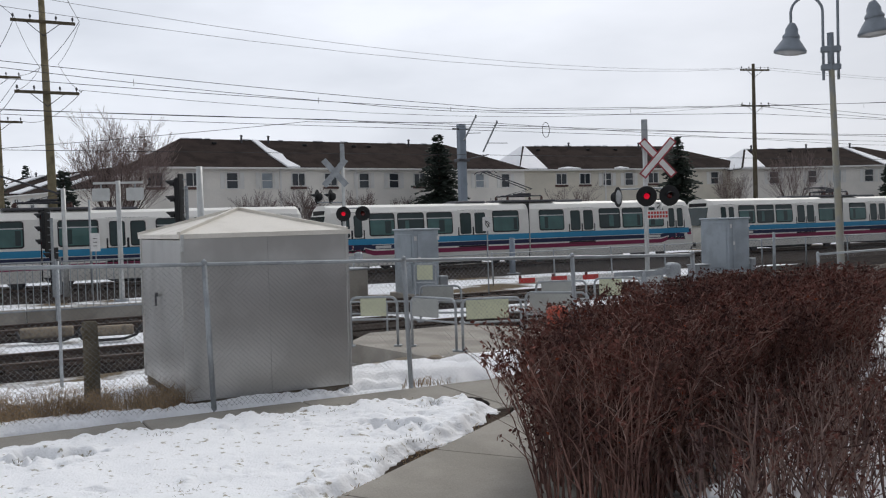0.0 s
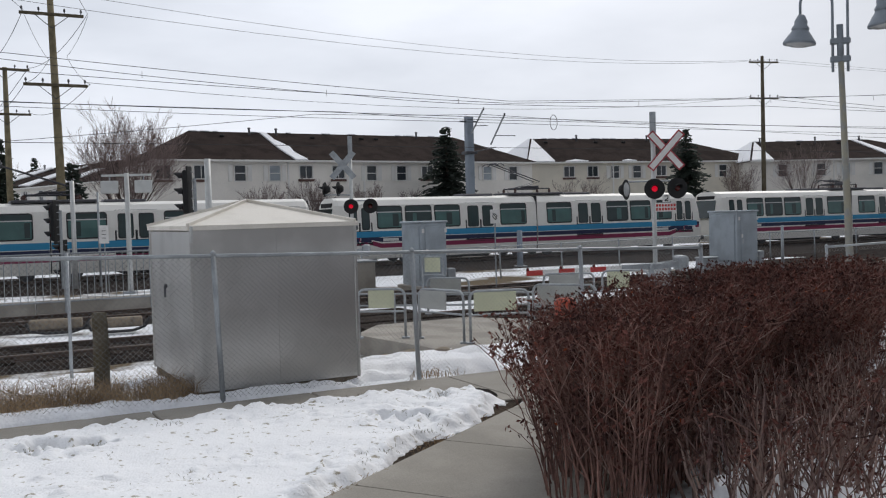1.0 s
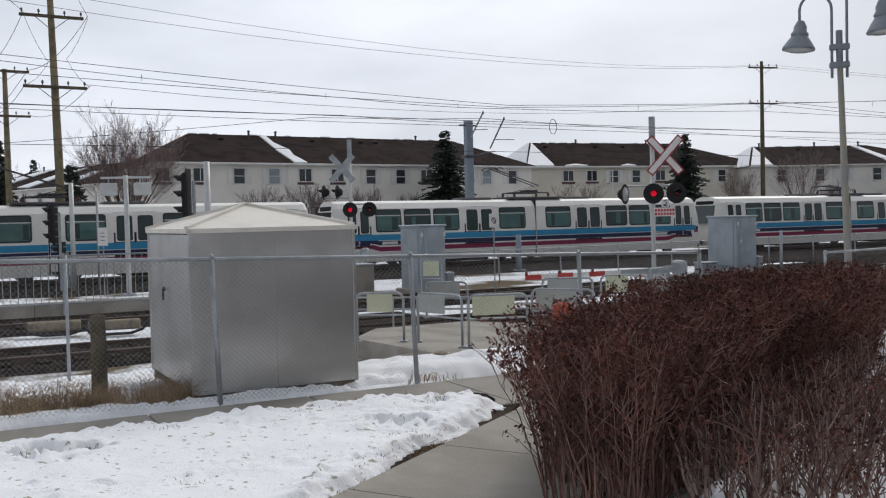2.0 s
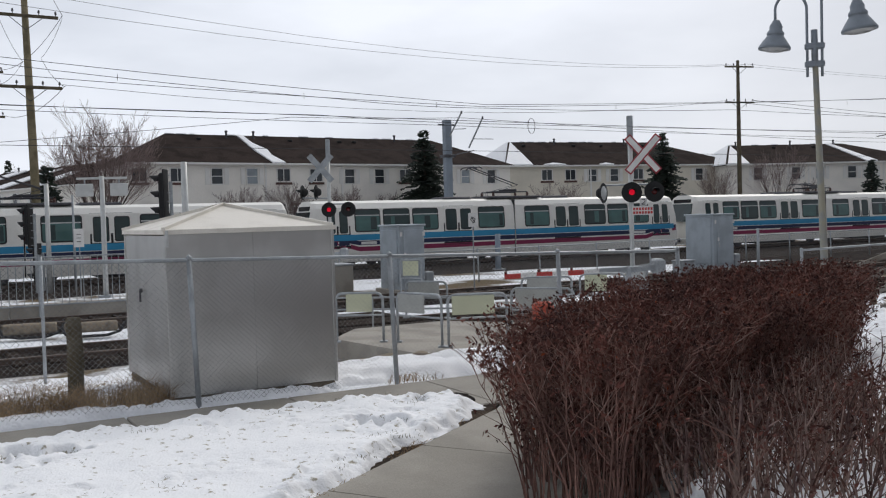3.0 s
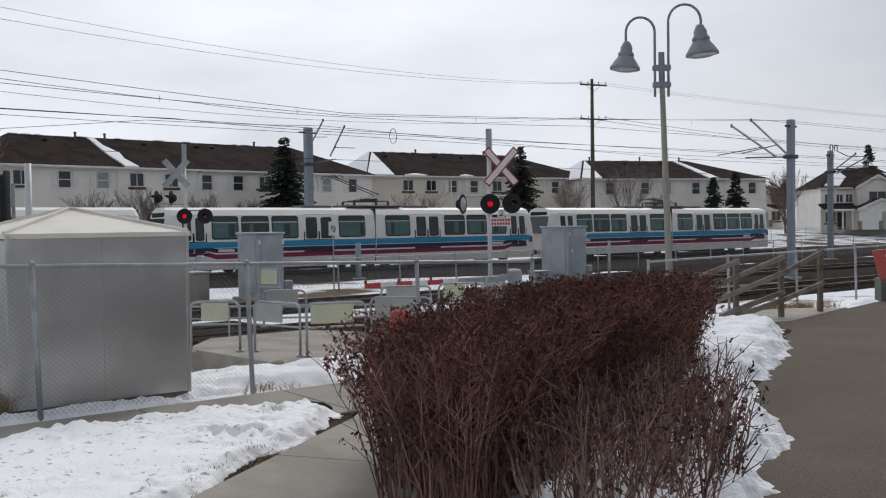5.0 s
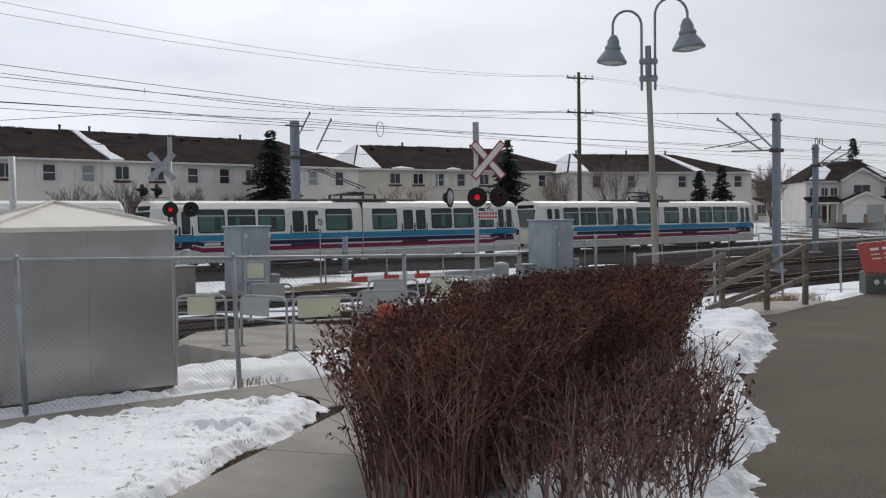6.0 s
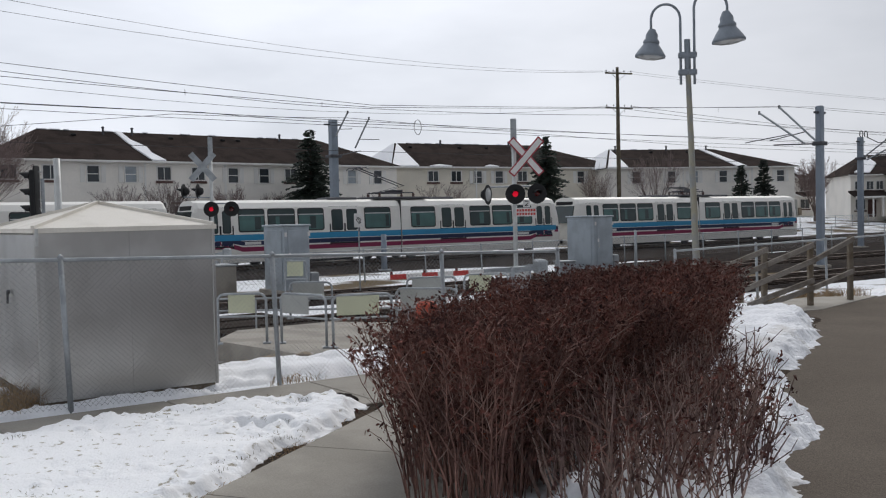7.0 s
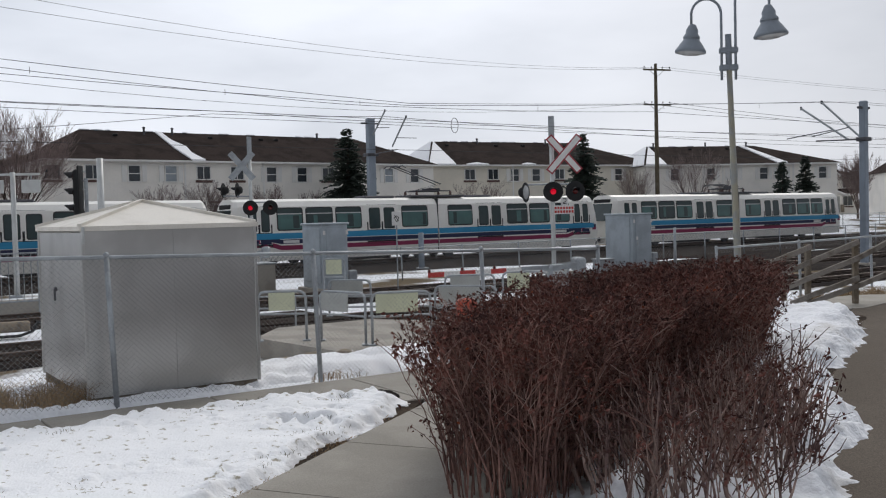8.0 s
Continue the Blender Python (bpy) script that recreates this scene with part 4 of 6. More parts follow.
# ---- train ----
def train_car(raised):
    t = thing("train_car", Matrix.Identity(4), "white articulated light rail car with blue and maroon stripes", "train", group="train cars")
    hw = 1.325
    section = [(-hw + 0.10, 0.28), (-hw + 0.02, 0.75), (-hw, 1.2), (-hw + 0.03, 2.2), (-hw + 0.10, 2.92), (-hw + 0.30, 3.18), (-hw + 0.75, 3.31)]
    section += [(-y, z) for y, z in section[::-1]]
    n = len(section)

    def side_y(z):
        for (y0, z0), (y1, z1) in zip(section, section[1:]):
            if z0 <= z <= z1:
                return y0 + (y1 - y0) * (z - z0) / (z1 - z0)
        return -hw

    for s in (-1, 1):
        g = Geo()
        cuts = [(0.03, 1.0, 0.0), (10.95, 1.0, 0.0), (11.4, 0.96, 0.0), (11.85, 0.80, 0.0)]
        for x, k, d in cuts:
            for y, z in section:
                lean = max(0.0, z - 1.6) * (0.24 if x > 11.7 else 0.05 if x > 11.3 else 0.0)
                g.v.append((s * (x - lean), y * k, z))
        m = len(cuts)
        g.f = [tuple(i * n + k for i, k in ((a, b), (a, (b + 1) % n), (a + 1, (b + 1) % n), (a + 1, b)))[::s] for a in range(m - 1) for b in range(n)]
        g.f += [tuple(range(n)), tuple(range((m - 1) * n, m * n))]
        body = part("body", g, M["train_white"], t)

        def panel(name, x0, x1, z0, z1, mat, out, parent, dz=0.0, side=-1, label=""):
            """A thin plate on a side of the car, following its curve, its x1 end raised by dz."""
            pts = []
            zs = (z0, z1) if z1 - z0 < 0.4 else (z0, (z0 + z1) / 2, z1)
            for o in (out, out - 0.03):
                for z in zs:
                    for x, e in ((x0, 0.0), (x1, dz)):
                        pts.append((s * x, side * (-side_y(min(z + e, 3.3)) + o), z + e))
            k = len(zs) * 2
            f = []
            for i in range(len(zs) - 1):
                a = 2 * i
                f.append((a, a + 1, a + 3, a + 2))
                f.append((k + a, k + a + 2, k + a + 3, k + a + 1))
                f += [(a, a + 2, k + a + 2, k + a), (a + 1, k + a + 1, k + a + 3, a + 3)]
            f += [(0, k, k + 1, 1), (k - 2, k - 1, 2 * k - 1, 2 * k - 2)]
            return part(name, Geo().add(pts, f), M[mat], parent, label)

        def rounded(name, x0, x1, z0, z1, mat, out, parent, side=-1, r=0.13):
            """A thin plate with rounded corners on a side of the car."""
            ring = []
            for cx, cz, a0 in ((x1 - r, z1 - r, 0.0), (x0 + r, z1 - r, 1.5708), (x0 + r, z0 + r, 3.1416), (x1 - r, z0 + r, 4.7124)):
                ring += [(cx + r * math.cos(a0 + k * 0.5236), cz + r * math.sin(a0 + k * 0.5236)) for k in range(4)]
            zm = min(max(2.2, z0 + r), z1 - r)
            ring = ring[:8] + [(x0, zm)] + ring[8:] + [(x1, zm)]
            m = len(ring)
            pts = [(s * x, side * (-side_y(z) + o), z) for o in (out, out - 0.03) for x, z in ring]
            up, low = tuple(range(9)) + (m - 1,), tuple(range(8, m))
            f = [up, low, tuple(k + m for k in up)[::-1], tuple(k + m for k in low)[::-1]] + [(k, m + k, m + (k + 1) % m, (k + 1) % m) for k in range(m)]
            return part(name, Geo().add(pts, f), M[mat], parent)

        for side in (-1, 1):
            for z0, z1, mat, nm in ((1.34, 1.63, "train_blue", "blue_stripe"), (1.10, 1.31, "train_navy", "navy_stripe"), (0.80, 1.02, "train_maroon", "maroon_stripe")):
                rise = {"train_blue": 0.0, "train_navy": 0.28, "train_maroon": 0.42}[mat]
                panel(nm, 0.04, 9.2, z0, z1, mat, 0.006, body, side=side)
                if rise:
                    panel(nm, 9.2, 10.6, z0, z1, mat, 0.006, body, dz=rise, side=side)
                    panel(nm, 10.6, 11.5, z0 + rise, z1 + rise * 0.9, mat, -0.03, body, side=side)
                else:
                    panel(nm, 9.2, 11.3, z0, z1, mat, 0.006, body, side=side)
            panel("emblem", 8.25, 9.1, 1.13, 1.27, "white_paint", 0.010, body, side=side)
            for i, (x0, x1) in enumerate(((0.65, 2.3), (4.7, 6.2), (6.35, 7.85), (8.0, 9.4))):
                w = rounded("window", x0, x1, 1.74, 2.88, "rubber", 0.010, t, side=side)
                glass = "train_glass" if (i + (s > 0)) % 3 == 2 else "train_teal"
                rounded("pane", x0 + 0.06, x1 - 0.06, 1.80, 2.54, glass, 0.016, w, side=side, r=0.08)
                rounded("vent_pane", x0 + 0.06, x1 - 0.06, 2.59, 2.82, "train_glass", 0.016, w, side=side, r=0.08)
                panel("bar", x0 + 0.04, x1 - 0.04, 2.54, 2.59, "pale_metal", 0.020, w, side=side)
                # seats and far windows seen dimly through the glass
                xs = x0 + 0.12 + (x1 - x0 - 0.5) * ((i * 0.37 + 0.2 * (s > 0)) % 1.0)
                panel("interior_panel", xs, xs + 0.22 + 0.1 * (i % 2), 1.86, 2.48, "train_glass" if glass == "train_teal" else "train_teal", 0.022, w, side=side)
            for x0, x1 in ((2.6, 4.4), (9.65, 11.0)):
                d = panel("door", x0, x1, 0.95, 2.95, "rubber", 0.008, t, side=side)
                xm = (x0 + x1) / 2
                for a, b in ((x0 + 0.07, xm - 0.05), (xm + 0.05, x1 - 0.07)):
                    panel("door_leaf", a, b, 1.66, 2.86, "train_white", 0.012, d, side=side)
                    rounded("seal", a + 0.06, b - 0.06, 1.70, 2.80, "rubber", 0.015, d, side=side, r=0.10)
                    rounded("pane", a + 0.10, b - 0.10, 1.75, 2.76, "train_glass", 0.018, d, side=side, r=0.08)
                    for z0, z1, mat in ((1.34, 1.63, "train_blue"), (1.10, 1.31, "train_navy"), (0.97, 1.02, "train_maroon")):
                        panel("stripe", a, b, z0, z1, mat, 0.014, d, side=side)
        # cab end
        ws = Geo().add([(s * 11.60, -0.98, 1.70), (s * 11.60, 0.98, 1.70), (s * 11.40, 0.92, 2.78), (s * 11.40, -0.92, 2.78),
                        (s * 11.87, -0.98, 1.70), (s * 11.87, 0.98, 1.70), (s * 11.62, 0.92, 2.78), (s * 11.62, -0.92, 2.78)],
                       [(4, 5, 6, 7), (0, 4, 7, 3), (1, 2, 6, 5), (3, 7, 6, 2), (0, 1, 5, 4)])
        part("windscreen", ws, M["train_glass"], t, "dark cab windscreen")
        part("destination_sign", Geo().box(s * 11.50, 0, 2.95, 0.12, 1.5, 0.22, 0.02), M["black"], t)
        for y in (-0.8, 0.8):
            part("headlight", Geo().lathe([(0.11, 0), (0.11, 0.05), (0.09, 0.06)], 14, pose(s * 11.84, y, 1.05, 0, 90 * s, 0)), M["lens_clear"], t)
        cp = Geo().box(s * 12.05, 0, 0.55, 0.35, 0.34, 0.26, 0.03)
        cp.tube([(s * 11.8, 0, 0.55), (s * 12.15, 0, 0.55)], 0.09, 10)
        part("coupler", cp, M["dark_steel"], t)
        part("skirt_step", Geo().box(s * 11.2, 0, 0.40, 1.1, 2.2, 0.2, 0.03), M["dark_steel"], t)
        bg = Geo().box(s * 8.6, 0, 0.42, 2.4, 1.9, 0.22, 0.03)
        part_b = part("bogie", bg, M["rubber"], t)
        for dx in (-0.95, 0.95):
            for y in (-0.75, 0.75):
                part("wheel", Geo().lathe([(0.33, -0.06), (0.36, -0.05), (0.36, 0.05), (0.33, 0.06)], 18, pose(s * 8.6 + dx, y, 0.36, 90, 0, 0)), M["dark_steel"], part_b)
        part("underfloor_box", Geo().box(s * 4.6, 0, 0.32, 3.4, 2.2, 0.34, 0.04), M["rubber"], t)
        part("roof_box", Geo().box(s * 3.2, 0, 3.35, 1.8, 1.2, 0.16, 0.05), M["dark_steel"], t)
    part("joint_seal", Geo().box(0, 0, 1.80, 0.055, 2.56, 2.90, 0.01), M["rubber"], t, "dark seam of the articulated joint")
    bg = part("bogie", Geo().box(0, 0, 0.42, 2.4, 1.9, 0.22, 0.03), M["rubber"], t)
    for dx in (-0.95, 0.95):
        for y in (-0.75, 0.75):
            part("wheel", Geo().lathe([(0.33, -0.06), (0.36, -0.05), (0.36, 0.05), (0.33, 0.06)], 18, pose(dx, y, 0.36, 90, 0, 0)), M["dark_steel"], bg)
    deck = part("roof_deck", Geo().box(0.3, 0, 3.38, 3.5, 1.7, 0.12, 0.03), M["dark_steel"], t, "dark roof deck under the pantograph")
    for x, y in ((-0.9, -0.6), (-0.9, 0.6), (1.3, -0.6), (1.3, 0.6)):
        part("post_insulator", Geo().lathe([(0.05, 0), (0.09, 0.04), (0.05, 0.08), (0.09, 0.12), (0.05, 0.16), (0.06, 0.22)], 10, pose(x, y, 3.43)), M["brown_trim"], deck)
    pg = Geo()
    for y in (-0.6, 0.6):
        pg.tube([(-0.9, y, 3.66), (1.3, y, 3.66)], 0.035, 6)
    for x in (-0.6, 0.0, 0.6):
        pg.tube([(x, -0.6, 3.68), (x, 0.6, 3.68)], 0.045, 6)
    for x in (-0.3, 0.1):
        pg.tube([(x, -0.25, 3.74), (x + 0.7, -0.25, 3.78)], 0.06, 6)
    knee, head = ((0.9, 4.05), (-1.9, 4.98)) if raised else ((1.2, 3.80), (-0.9, 3.92))
    for y in (-0.4, 0.4):
        pg.tube([(-0.5, y, 3.68), (knee[0], y * 0.7, knee[1]), (head[0], y * 0.5, head[1])], 0.03, 6)
    for dx in (-0.18, 0.18):
        pg.tube([(head[0] + dx, -0.85, head[1] - 0.06), (head[0] + dx, -0.6, head[1] + 0.04), (head[0] + dx, 0.6, head[1] + 0.04), (head[0] + dx, 0.85, head[1] - 0.06)], 0.03, 6)
    part("pantograph", pg, M["dark_steel"], t, "dark folding pantograph")
    return t


# the leading car has its pantograph down, the others run with theirs up
car = train_car(False)
car.matrix_basis = site(52.75, 43.95, RAIL_Z)
car = train_car(True)
car.matrix_basis = site(27.95, 43.95, RAIL_Z)
copy_thing(car, site(3.6, 43.95, RAIL_Z))

# ---- plants ----
def sticks(lines, sides=3):
    """Many thin tapered sticks in one mesh, each a list of (point, radius)."""
    g = Geo()
    for line in lines:
        k = len(g.v)
        m = len(line)
        for i, (p, r) in enumerate(line):
            q = line[min(i + 1, m - 1)][0] - line[max(i - 1, 0)][0]
            s = Vector((q.y, -q.x, 0.0)) if abs(q.x) + abs(q.y) > 1e-5 else Vector((1, 0, 0))
            s.normalize()
            t = q.cross(s)
            t.normalize()
            for j in range(sides):
                a = 6.2832 * j / sides
                g.v.append(tuple(p + s * (math.cos(a) * r) + t * (math.sin(a) * r)))
        for i in range(m - 1):
            for j in range(sides):
                a, b = k + i * sides + j, k + i * sides + (j + 1) % sides
                g.f.append((a, b, b + sides, a + sides))
    return g


def flakes(points, size, rnd, flat=1.0):
    """Small curled leaves: two triangles each, folded along the middle."""
    g = Geo()
    for p in points:
        a = Vector((rnd.uniform(-1, 1), rnd.uniform(-1, 1), rnd.uniform(-1, 1) * flat)).normalized()
        b = a.cross(Vector((rnd.uniform(-1, 1), rnd.uniform(-1, 1), rnd.uniform(-1, 1)))).normalized()
        c = a.cross(b)
        s = size * rnd.uniform(0.5, 1.4)
        g.add([p - a * s, p + b * s * 0.5 + c * s * 0.25, p + a * s, p - b * s * 0.5 + c * s * 0.25], [(0, 1, 2), (0, 2, 3)])
    return g


def bush(name, poly, count, low, high, label, seed, twigs, leaves, spread, mats, base_r=0.006, rust=0, pale_share=0.18):
    rnd = random.Random(seed)
    xs, ys = [p[0] for p in poly], [p[1] for p in poly]
    cx, cy = sum(xs) / len(xs), sum(ys) / len(ys)
    t = thing(name, pose(cx, cy, 0.0), label, "hedge")
    stems, fine, tips = [], [], []
    made = 0
    while made < count:
        x, y = rnd.uniform(min(xs), max(xs)), rnd.uniform(min(ys), max(ys))
        d = edge_distance(x, y, poly)
        if d < 0:
            continue
        made += 1
        near = max(0.0, 1 - d / 0.45)
        out = Vector((0, 0, 0))
        if near > 0:
            e = 0.05
            gx = edge_distance(x + e, y, poly) - edge_distance(x - e, y, poly)
            gy = edge_distance(x, y + e, poly) - edge_distance(x, y - e, poly)
            out = Vector((-gx, -gy, 0)).normalized() * near * spread
        h = rnd.uniform(low, high) * (1 + 0.05 * noise.noise((x * 1.5, y * 1.5, seed)))
        lean = Vector((rnd.gauss(0, 0.09), rnd.gauss(0, 0.09), 0)) + out * rnd.uniform(0.4, 1.2)
        p0 = Vector((x - cx, y - cy, 0.0))
        line = []
        r0 = base_r * rnd.uniform(0.6, 1.5)
        for k in range(6):
            q = k / 5
            w = Vector((rnd.gauss(0, 0.012), rnd.gauss(0, 0.012), 0))
            line.append((p0 + lean * (q ** 1.4) + Vector((0, 0, h * q)) + w, r0 * (1 - 0.75 * q)))
        stems.append(line)
        for _ in range(twigs):
            i = rnd.choice((1, 2, 2, 3, 3, 3, 4, 4))
            f = rnd.random()
            a = line[i][0].lerp(line[min(i + 1, 5)][0], f)
            ang = rnd.uniform(0, 6.283)
            ln = rnd.uniform(0.10, 0.34)
            dv = Vector((math.cos(ang) * 0.55, math.sin(ang) * 0.55, rnd.uniform(0.35, 1.1))).normalized() * ln + out * 0.15
            top = h * 1.04 - (a.z + dv.z)
            if top < 0:
                dv.z += top
            m = a + dv * 0.55 + Vector((rnd.gauss(0, 0.015), rnd.gauss(0, 0.015), rnd.gauss(0, 0.015)))
            fine.append([(a, r0 * 0.42), (m, r0 * 0.32), (a + dv, r0 * 0.18)])
            tips += [a + dv] * (1 if rnd.random() < leaves else 0)
            if rnd.random() < leaves * 0.6:
                tips.append(m)
    part("stem_mass", sticks(stems), M[mats[0]], t, kind="stuff")
    pale = max(1, int(pale_share * len(fine)))
    rnd.shuffle(fine)
    part("twig_mass", sticks(fine[pale:]), M[mats[1]], t, kind="stuff")
    part("pale_twig_mass", sticks(fine[:pale]), M["twig_grey"], t, "pale dry twigs", kind="stuff")
    if tips:
        part("dead_leaves", flakes([p + Vector((rnd.gauss(0, 0.012), rnd.gauss(0, 0.012), rnd.gauss(0, 0.012))) for p in tips for _ in range(3)], 0.017, rnd), M["dry_leaf"], t, "shrivelled dark red leaves", kind="stuff")
    if rust:
        part("rusty_leaves", flakes([p + Vector((rnd.gauss(0, 0.02), rnd.gauss(0, 0.02), rnd.gauss(0, 0.02))) for p in rnd.sample(tips, min(rust, len(tips)))], 0.013, rnd), M["rust_leaf"], t, "few rust-orange leaves", kind="stuff")
    return t


HEDGE = [(0.50, 5.4), (0.60, 6.2), (1.0, 7.2), (2.0, 9.2), (3.3, 10.5), (4.7, 11.25), (4.82, 10.85), (4.32, 9.6), (3.62, 8.35), (2.8, 7.35), (1.95, 6.5), (1.35, 5.6), (1.0, 5.0)]
bush("hedge", HEDGE, 3000, 0.80, 1.07, "dense leafless red-brown hedge beside a footpath", 3, 8, 0.85, 0.22, ("twig", "twig"), rust=900)
bush("cut_hedge", [(1.25, 4.6), (2.0, 4.35), (2.5, 4.95), (2.85, 5.6), (3.2, 6.4), (3.5, 7.3), (3.3, 8.0), (2.4, 7.0), (1.7, 6.3), (1.3, 5.5)], 720, 0.34, 0.76, "sparse dry stems in snow before a hedge", 5, 2, 0.5, 0.06, ("twig_grey", "twig"), base_r=0.0088)


def tufts(name, poly, count, low, high, label, seed, mat="straw", lift=0.0, clump=-0.12, thick=1.0):
    """Dead grass: bent blades in loose bunches."""
    rnd = random.Random(seed)
    xs, ys = [p[0] for p in poly], [p[1] for p in poly]
    lines = []
    while len(lines) < count:
        x, y = rnd.uniform(min(xs), max(xs)), rnd.uniform(min(ys), max(ys))
        if edge_distance(x, y, poly) < 0 or noise.noise((x * 2.1, y * 2.1, seed)) < clump:
            continue
        for _ in range(7):
            a = Vector((x + rnd.gauss(0, 0.05), y + rnd.gauss(0, 0.05), ground_z(x, y) - 0.01 + lift))
            ang, h = rnd.uniform(0, 6.283), rnd.uniform(low, high)
            b = Vector((math.cos(ang), math.sin(ang), 0)) * h * rnd.uniform(0.15, 0.8)
            lines.append([(a, 0.0036 * thick), (a + b * 0.3 + Vector((0, 0, h * 0.6)), 0.0028 * thick), (a + b + Vector((0, 0, h * rnd.uniform(0.55, 1.0))), 0.0008)])
    return solid(name, sticks(lines), M[mat], label, "grass", kind="stuff")


tufts("dry_grass", [wx(-9, 8.95), wx(2.0, 8.95), wx(2.0, 9.55), wx(-9, 10.3)], 34000, 0.05, 0.30, "straw-brown dead grass along a fence", 4, clump=-0.42, thick=0.7)
tufts("track_grass", [wx(-12, 10.4), wx(3, 10.2), wx(3.2, 13), wx(-12, 14)], 7000, 0.08, 0.34, "dry grass on the bank above the tracks", 6, clump=-0.2, thick=0.7)
tufts("post_grass", [wx(4.2, 8.7), wx(4.75, 8.72), wx(4.7, 9.0), wx(4.2, 9.0)], 50, 0.06, 0.14, "small tuft of dead grass at a fence post", 8)
tufts("ramp_grass", [(8.2, 16.2), (10.6, 16.9), (11.2, 18.2), (8.6, 18.4)], 2200, 0.08, 0.28, "dead grass beyond a ramp", 12)
tufts("edge_grass", [(-1.2, 5.0), (-0.72, 5.75), (0.40, 7.95), (0.30, 8.0), (-0.85, 5.75), (-1.35, 5.1)], 700, 0.02, 0.06, "short dead grass along a path edge", 14)


tufts("lawn_grass", LAWN, 2600, 0.012, 0.034, "tips of dead grass poking through snow", 16, "grass", lift=0.082, clump=0.12, thick=0.5)


def bare_tree(name, x, y, height, width, label, seed, levels=5, trunk=0.16, mat="bark", fork=0.28, up=0.55, group=""):
    """A leafless tree: a trunk that forks into limbs, branches and fine twigs."""
    rnd = random.Random(seed)
    t = thing(name, place(x, y), label, "tree", group=group)
    trunk_l, limb_l = [], []

    def grow(p, d, length, r, level):
        line = []
        n = 4 if level < 4 else 2
        q, dd = p.copy(), d.copy()
        for k in range(n + 1):
            line.append((q.copy(), r * (1 - 0.8 * k / n)))
            dd = (dd + Vector((rnd.gauss(0, 0.07), rnd.gauss(0, 0.07), 0.09 * up))).normalized()
            q = q + dd * (length / n)
        (trunk_l if level < 3 else limb_l).append(line)
        if level >= levels:
            return
        kids = rnd.randint(7, 9) if level == 2 else rnd.randint(5, 7) if level == 3 else 4 if level == 4 else 3
        for k in range(kids):
            f = min(0.99, (k + rnd.uniform(0.5, 1.2)) / kids) * 0.85 + 0.15
            i = min(int(f * n), n - 1)
            a = line[i][0].lerp(line[i + 1][0], f * n - i)
            way = (line[i + 1][0] - line[i][0]).normalized()
            side = way.cross(Vector((rnd.gauss(0, 1), rnd.gauss(0, 1), rnd.gauss(0, 1)))).normalized()
            nd = (way + side * rnd.uniform(0.25, 0.6) + Vector((0, 0, 0.12 * up))).normalized()
            grow(a, nd, length * rnd.uniform(0.42, 0.66) * (1.2 - 0.45 * f), line[i][1] * rnd.uniform(0.32, 0.48), level + 1)

    stem = height * fork * 0.62
    trunk_l.append([(Vector((0, 0, -0.15)), trunk * 1.15), (Vector((0.02, 0, stem * 0.5)), trunk), (Vector((0, 0.02, stem)), trunk * 0.9)])
    limbs = 13 if levels > 5 else 7
    for k in range(limbs):
        ang = 2.4 * k + 0.5 * rnd.random()
        tilt = 0.95 * ((k + 0.5) / limbs) ** 0.6 * width / height
        d0 = Vector((math.cos(ang) * tilt, math.sin(ang) * tilt, 1)).normalized()
        grow(Vector((0, 0, stem * rnd.uniform(0.7, 1.0))), d0, (height - stem) * rnd.uniform(0.72, 0.95), trunk * rnd.uniform(0.30, 0.48), 2)
    top = max(p.z for l in limb_l for p, r in l)
    k = height / top
    reach = sorted(math.hypot(p.x, p.y) for l in limb_l for p, r in l)
    w = width / 2 / reach[int(0.97 * len(reach))]
    for group_l in (trunk_l, limb_l):
        for l in group_l:
            for i, (p, r) in enumerate(l):
                l[i] = (Vector((p.x * w, p.y * w, p.z * k)), max(r, 0.0058))
    part("trunk", sticks(trunk_l, 7), M[mat], t, smooth=True)
    part("crown", sticks(limb_l, 3), M["twig_far"], t, kind="stuff")
    return t


bare_tree("bare_tree", -21.25, 62.0, 9.6, 7.5, "large leafless tree with a wide fan of branches", 21, 6, 0.26, fork=0.24, up=0.9)
bare_tree("bare_tree", -10.5, 70.0, 4.6, 4.0, "small leafless tree before a house", 22, 5, 0.07, "bark_pale", 0.22, group="small bare trees")
bare_tree("bare_tree", -13.6, 68.5, 4.2, 3.4, "small leafless tree before a house", 23, 5, 0.07, "bark_pale", 0.22, group="small bare trees")
bare_tree("bare_tree", -3.2, 76.0, 3.6, 2.6, "thin leafless sapling by a house", 24, 5, 0.05, "bark_pale", 0.25, group="small bare trees")
bare_tree("bare_tree", -6.4, 74.0, 4.2, 3.0, "thin leafless sapling by a house", 27, 5, 0.05, "bark_pale", 0.22, group="small bare trees")
bare_tree("bare_tree", 10.6, 77.0, 4.7, 5.4, "spreading leafless tree on a snowy lawn", 25, 5, 0.11, "bark", 0.2, up=0.35, group="small bare trees")
bare_tree("bare_tree", 4.6, 80.0, 3.4, 2.4, "thin leafless sapling by a house", 26, 5, 0.04, "bark_pale", 0.25, group="small bare trees")
bare_tree("bare_tree", 33.0, 88.5, 7.6, 6.0, "dark leafless tree before a pale house", 28, 5, 0.16, "bark", 0.24, up=0.7)
bare_tree("bare_tree", 26.6, 86.5, 6.2, 4.0, "reddish leafless tree by a house", 29, 5, 0.08, "bark_pale", 0.22)
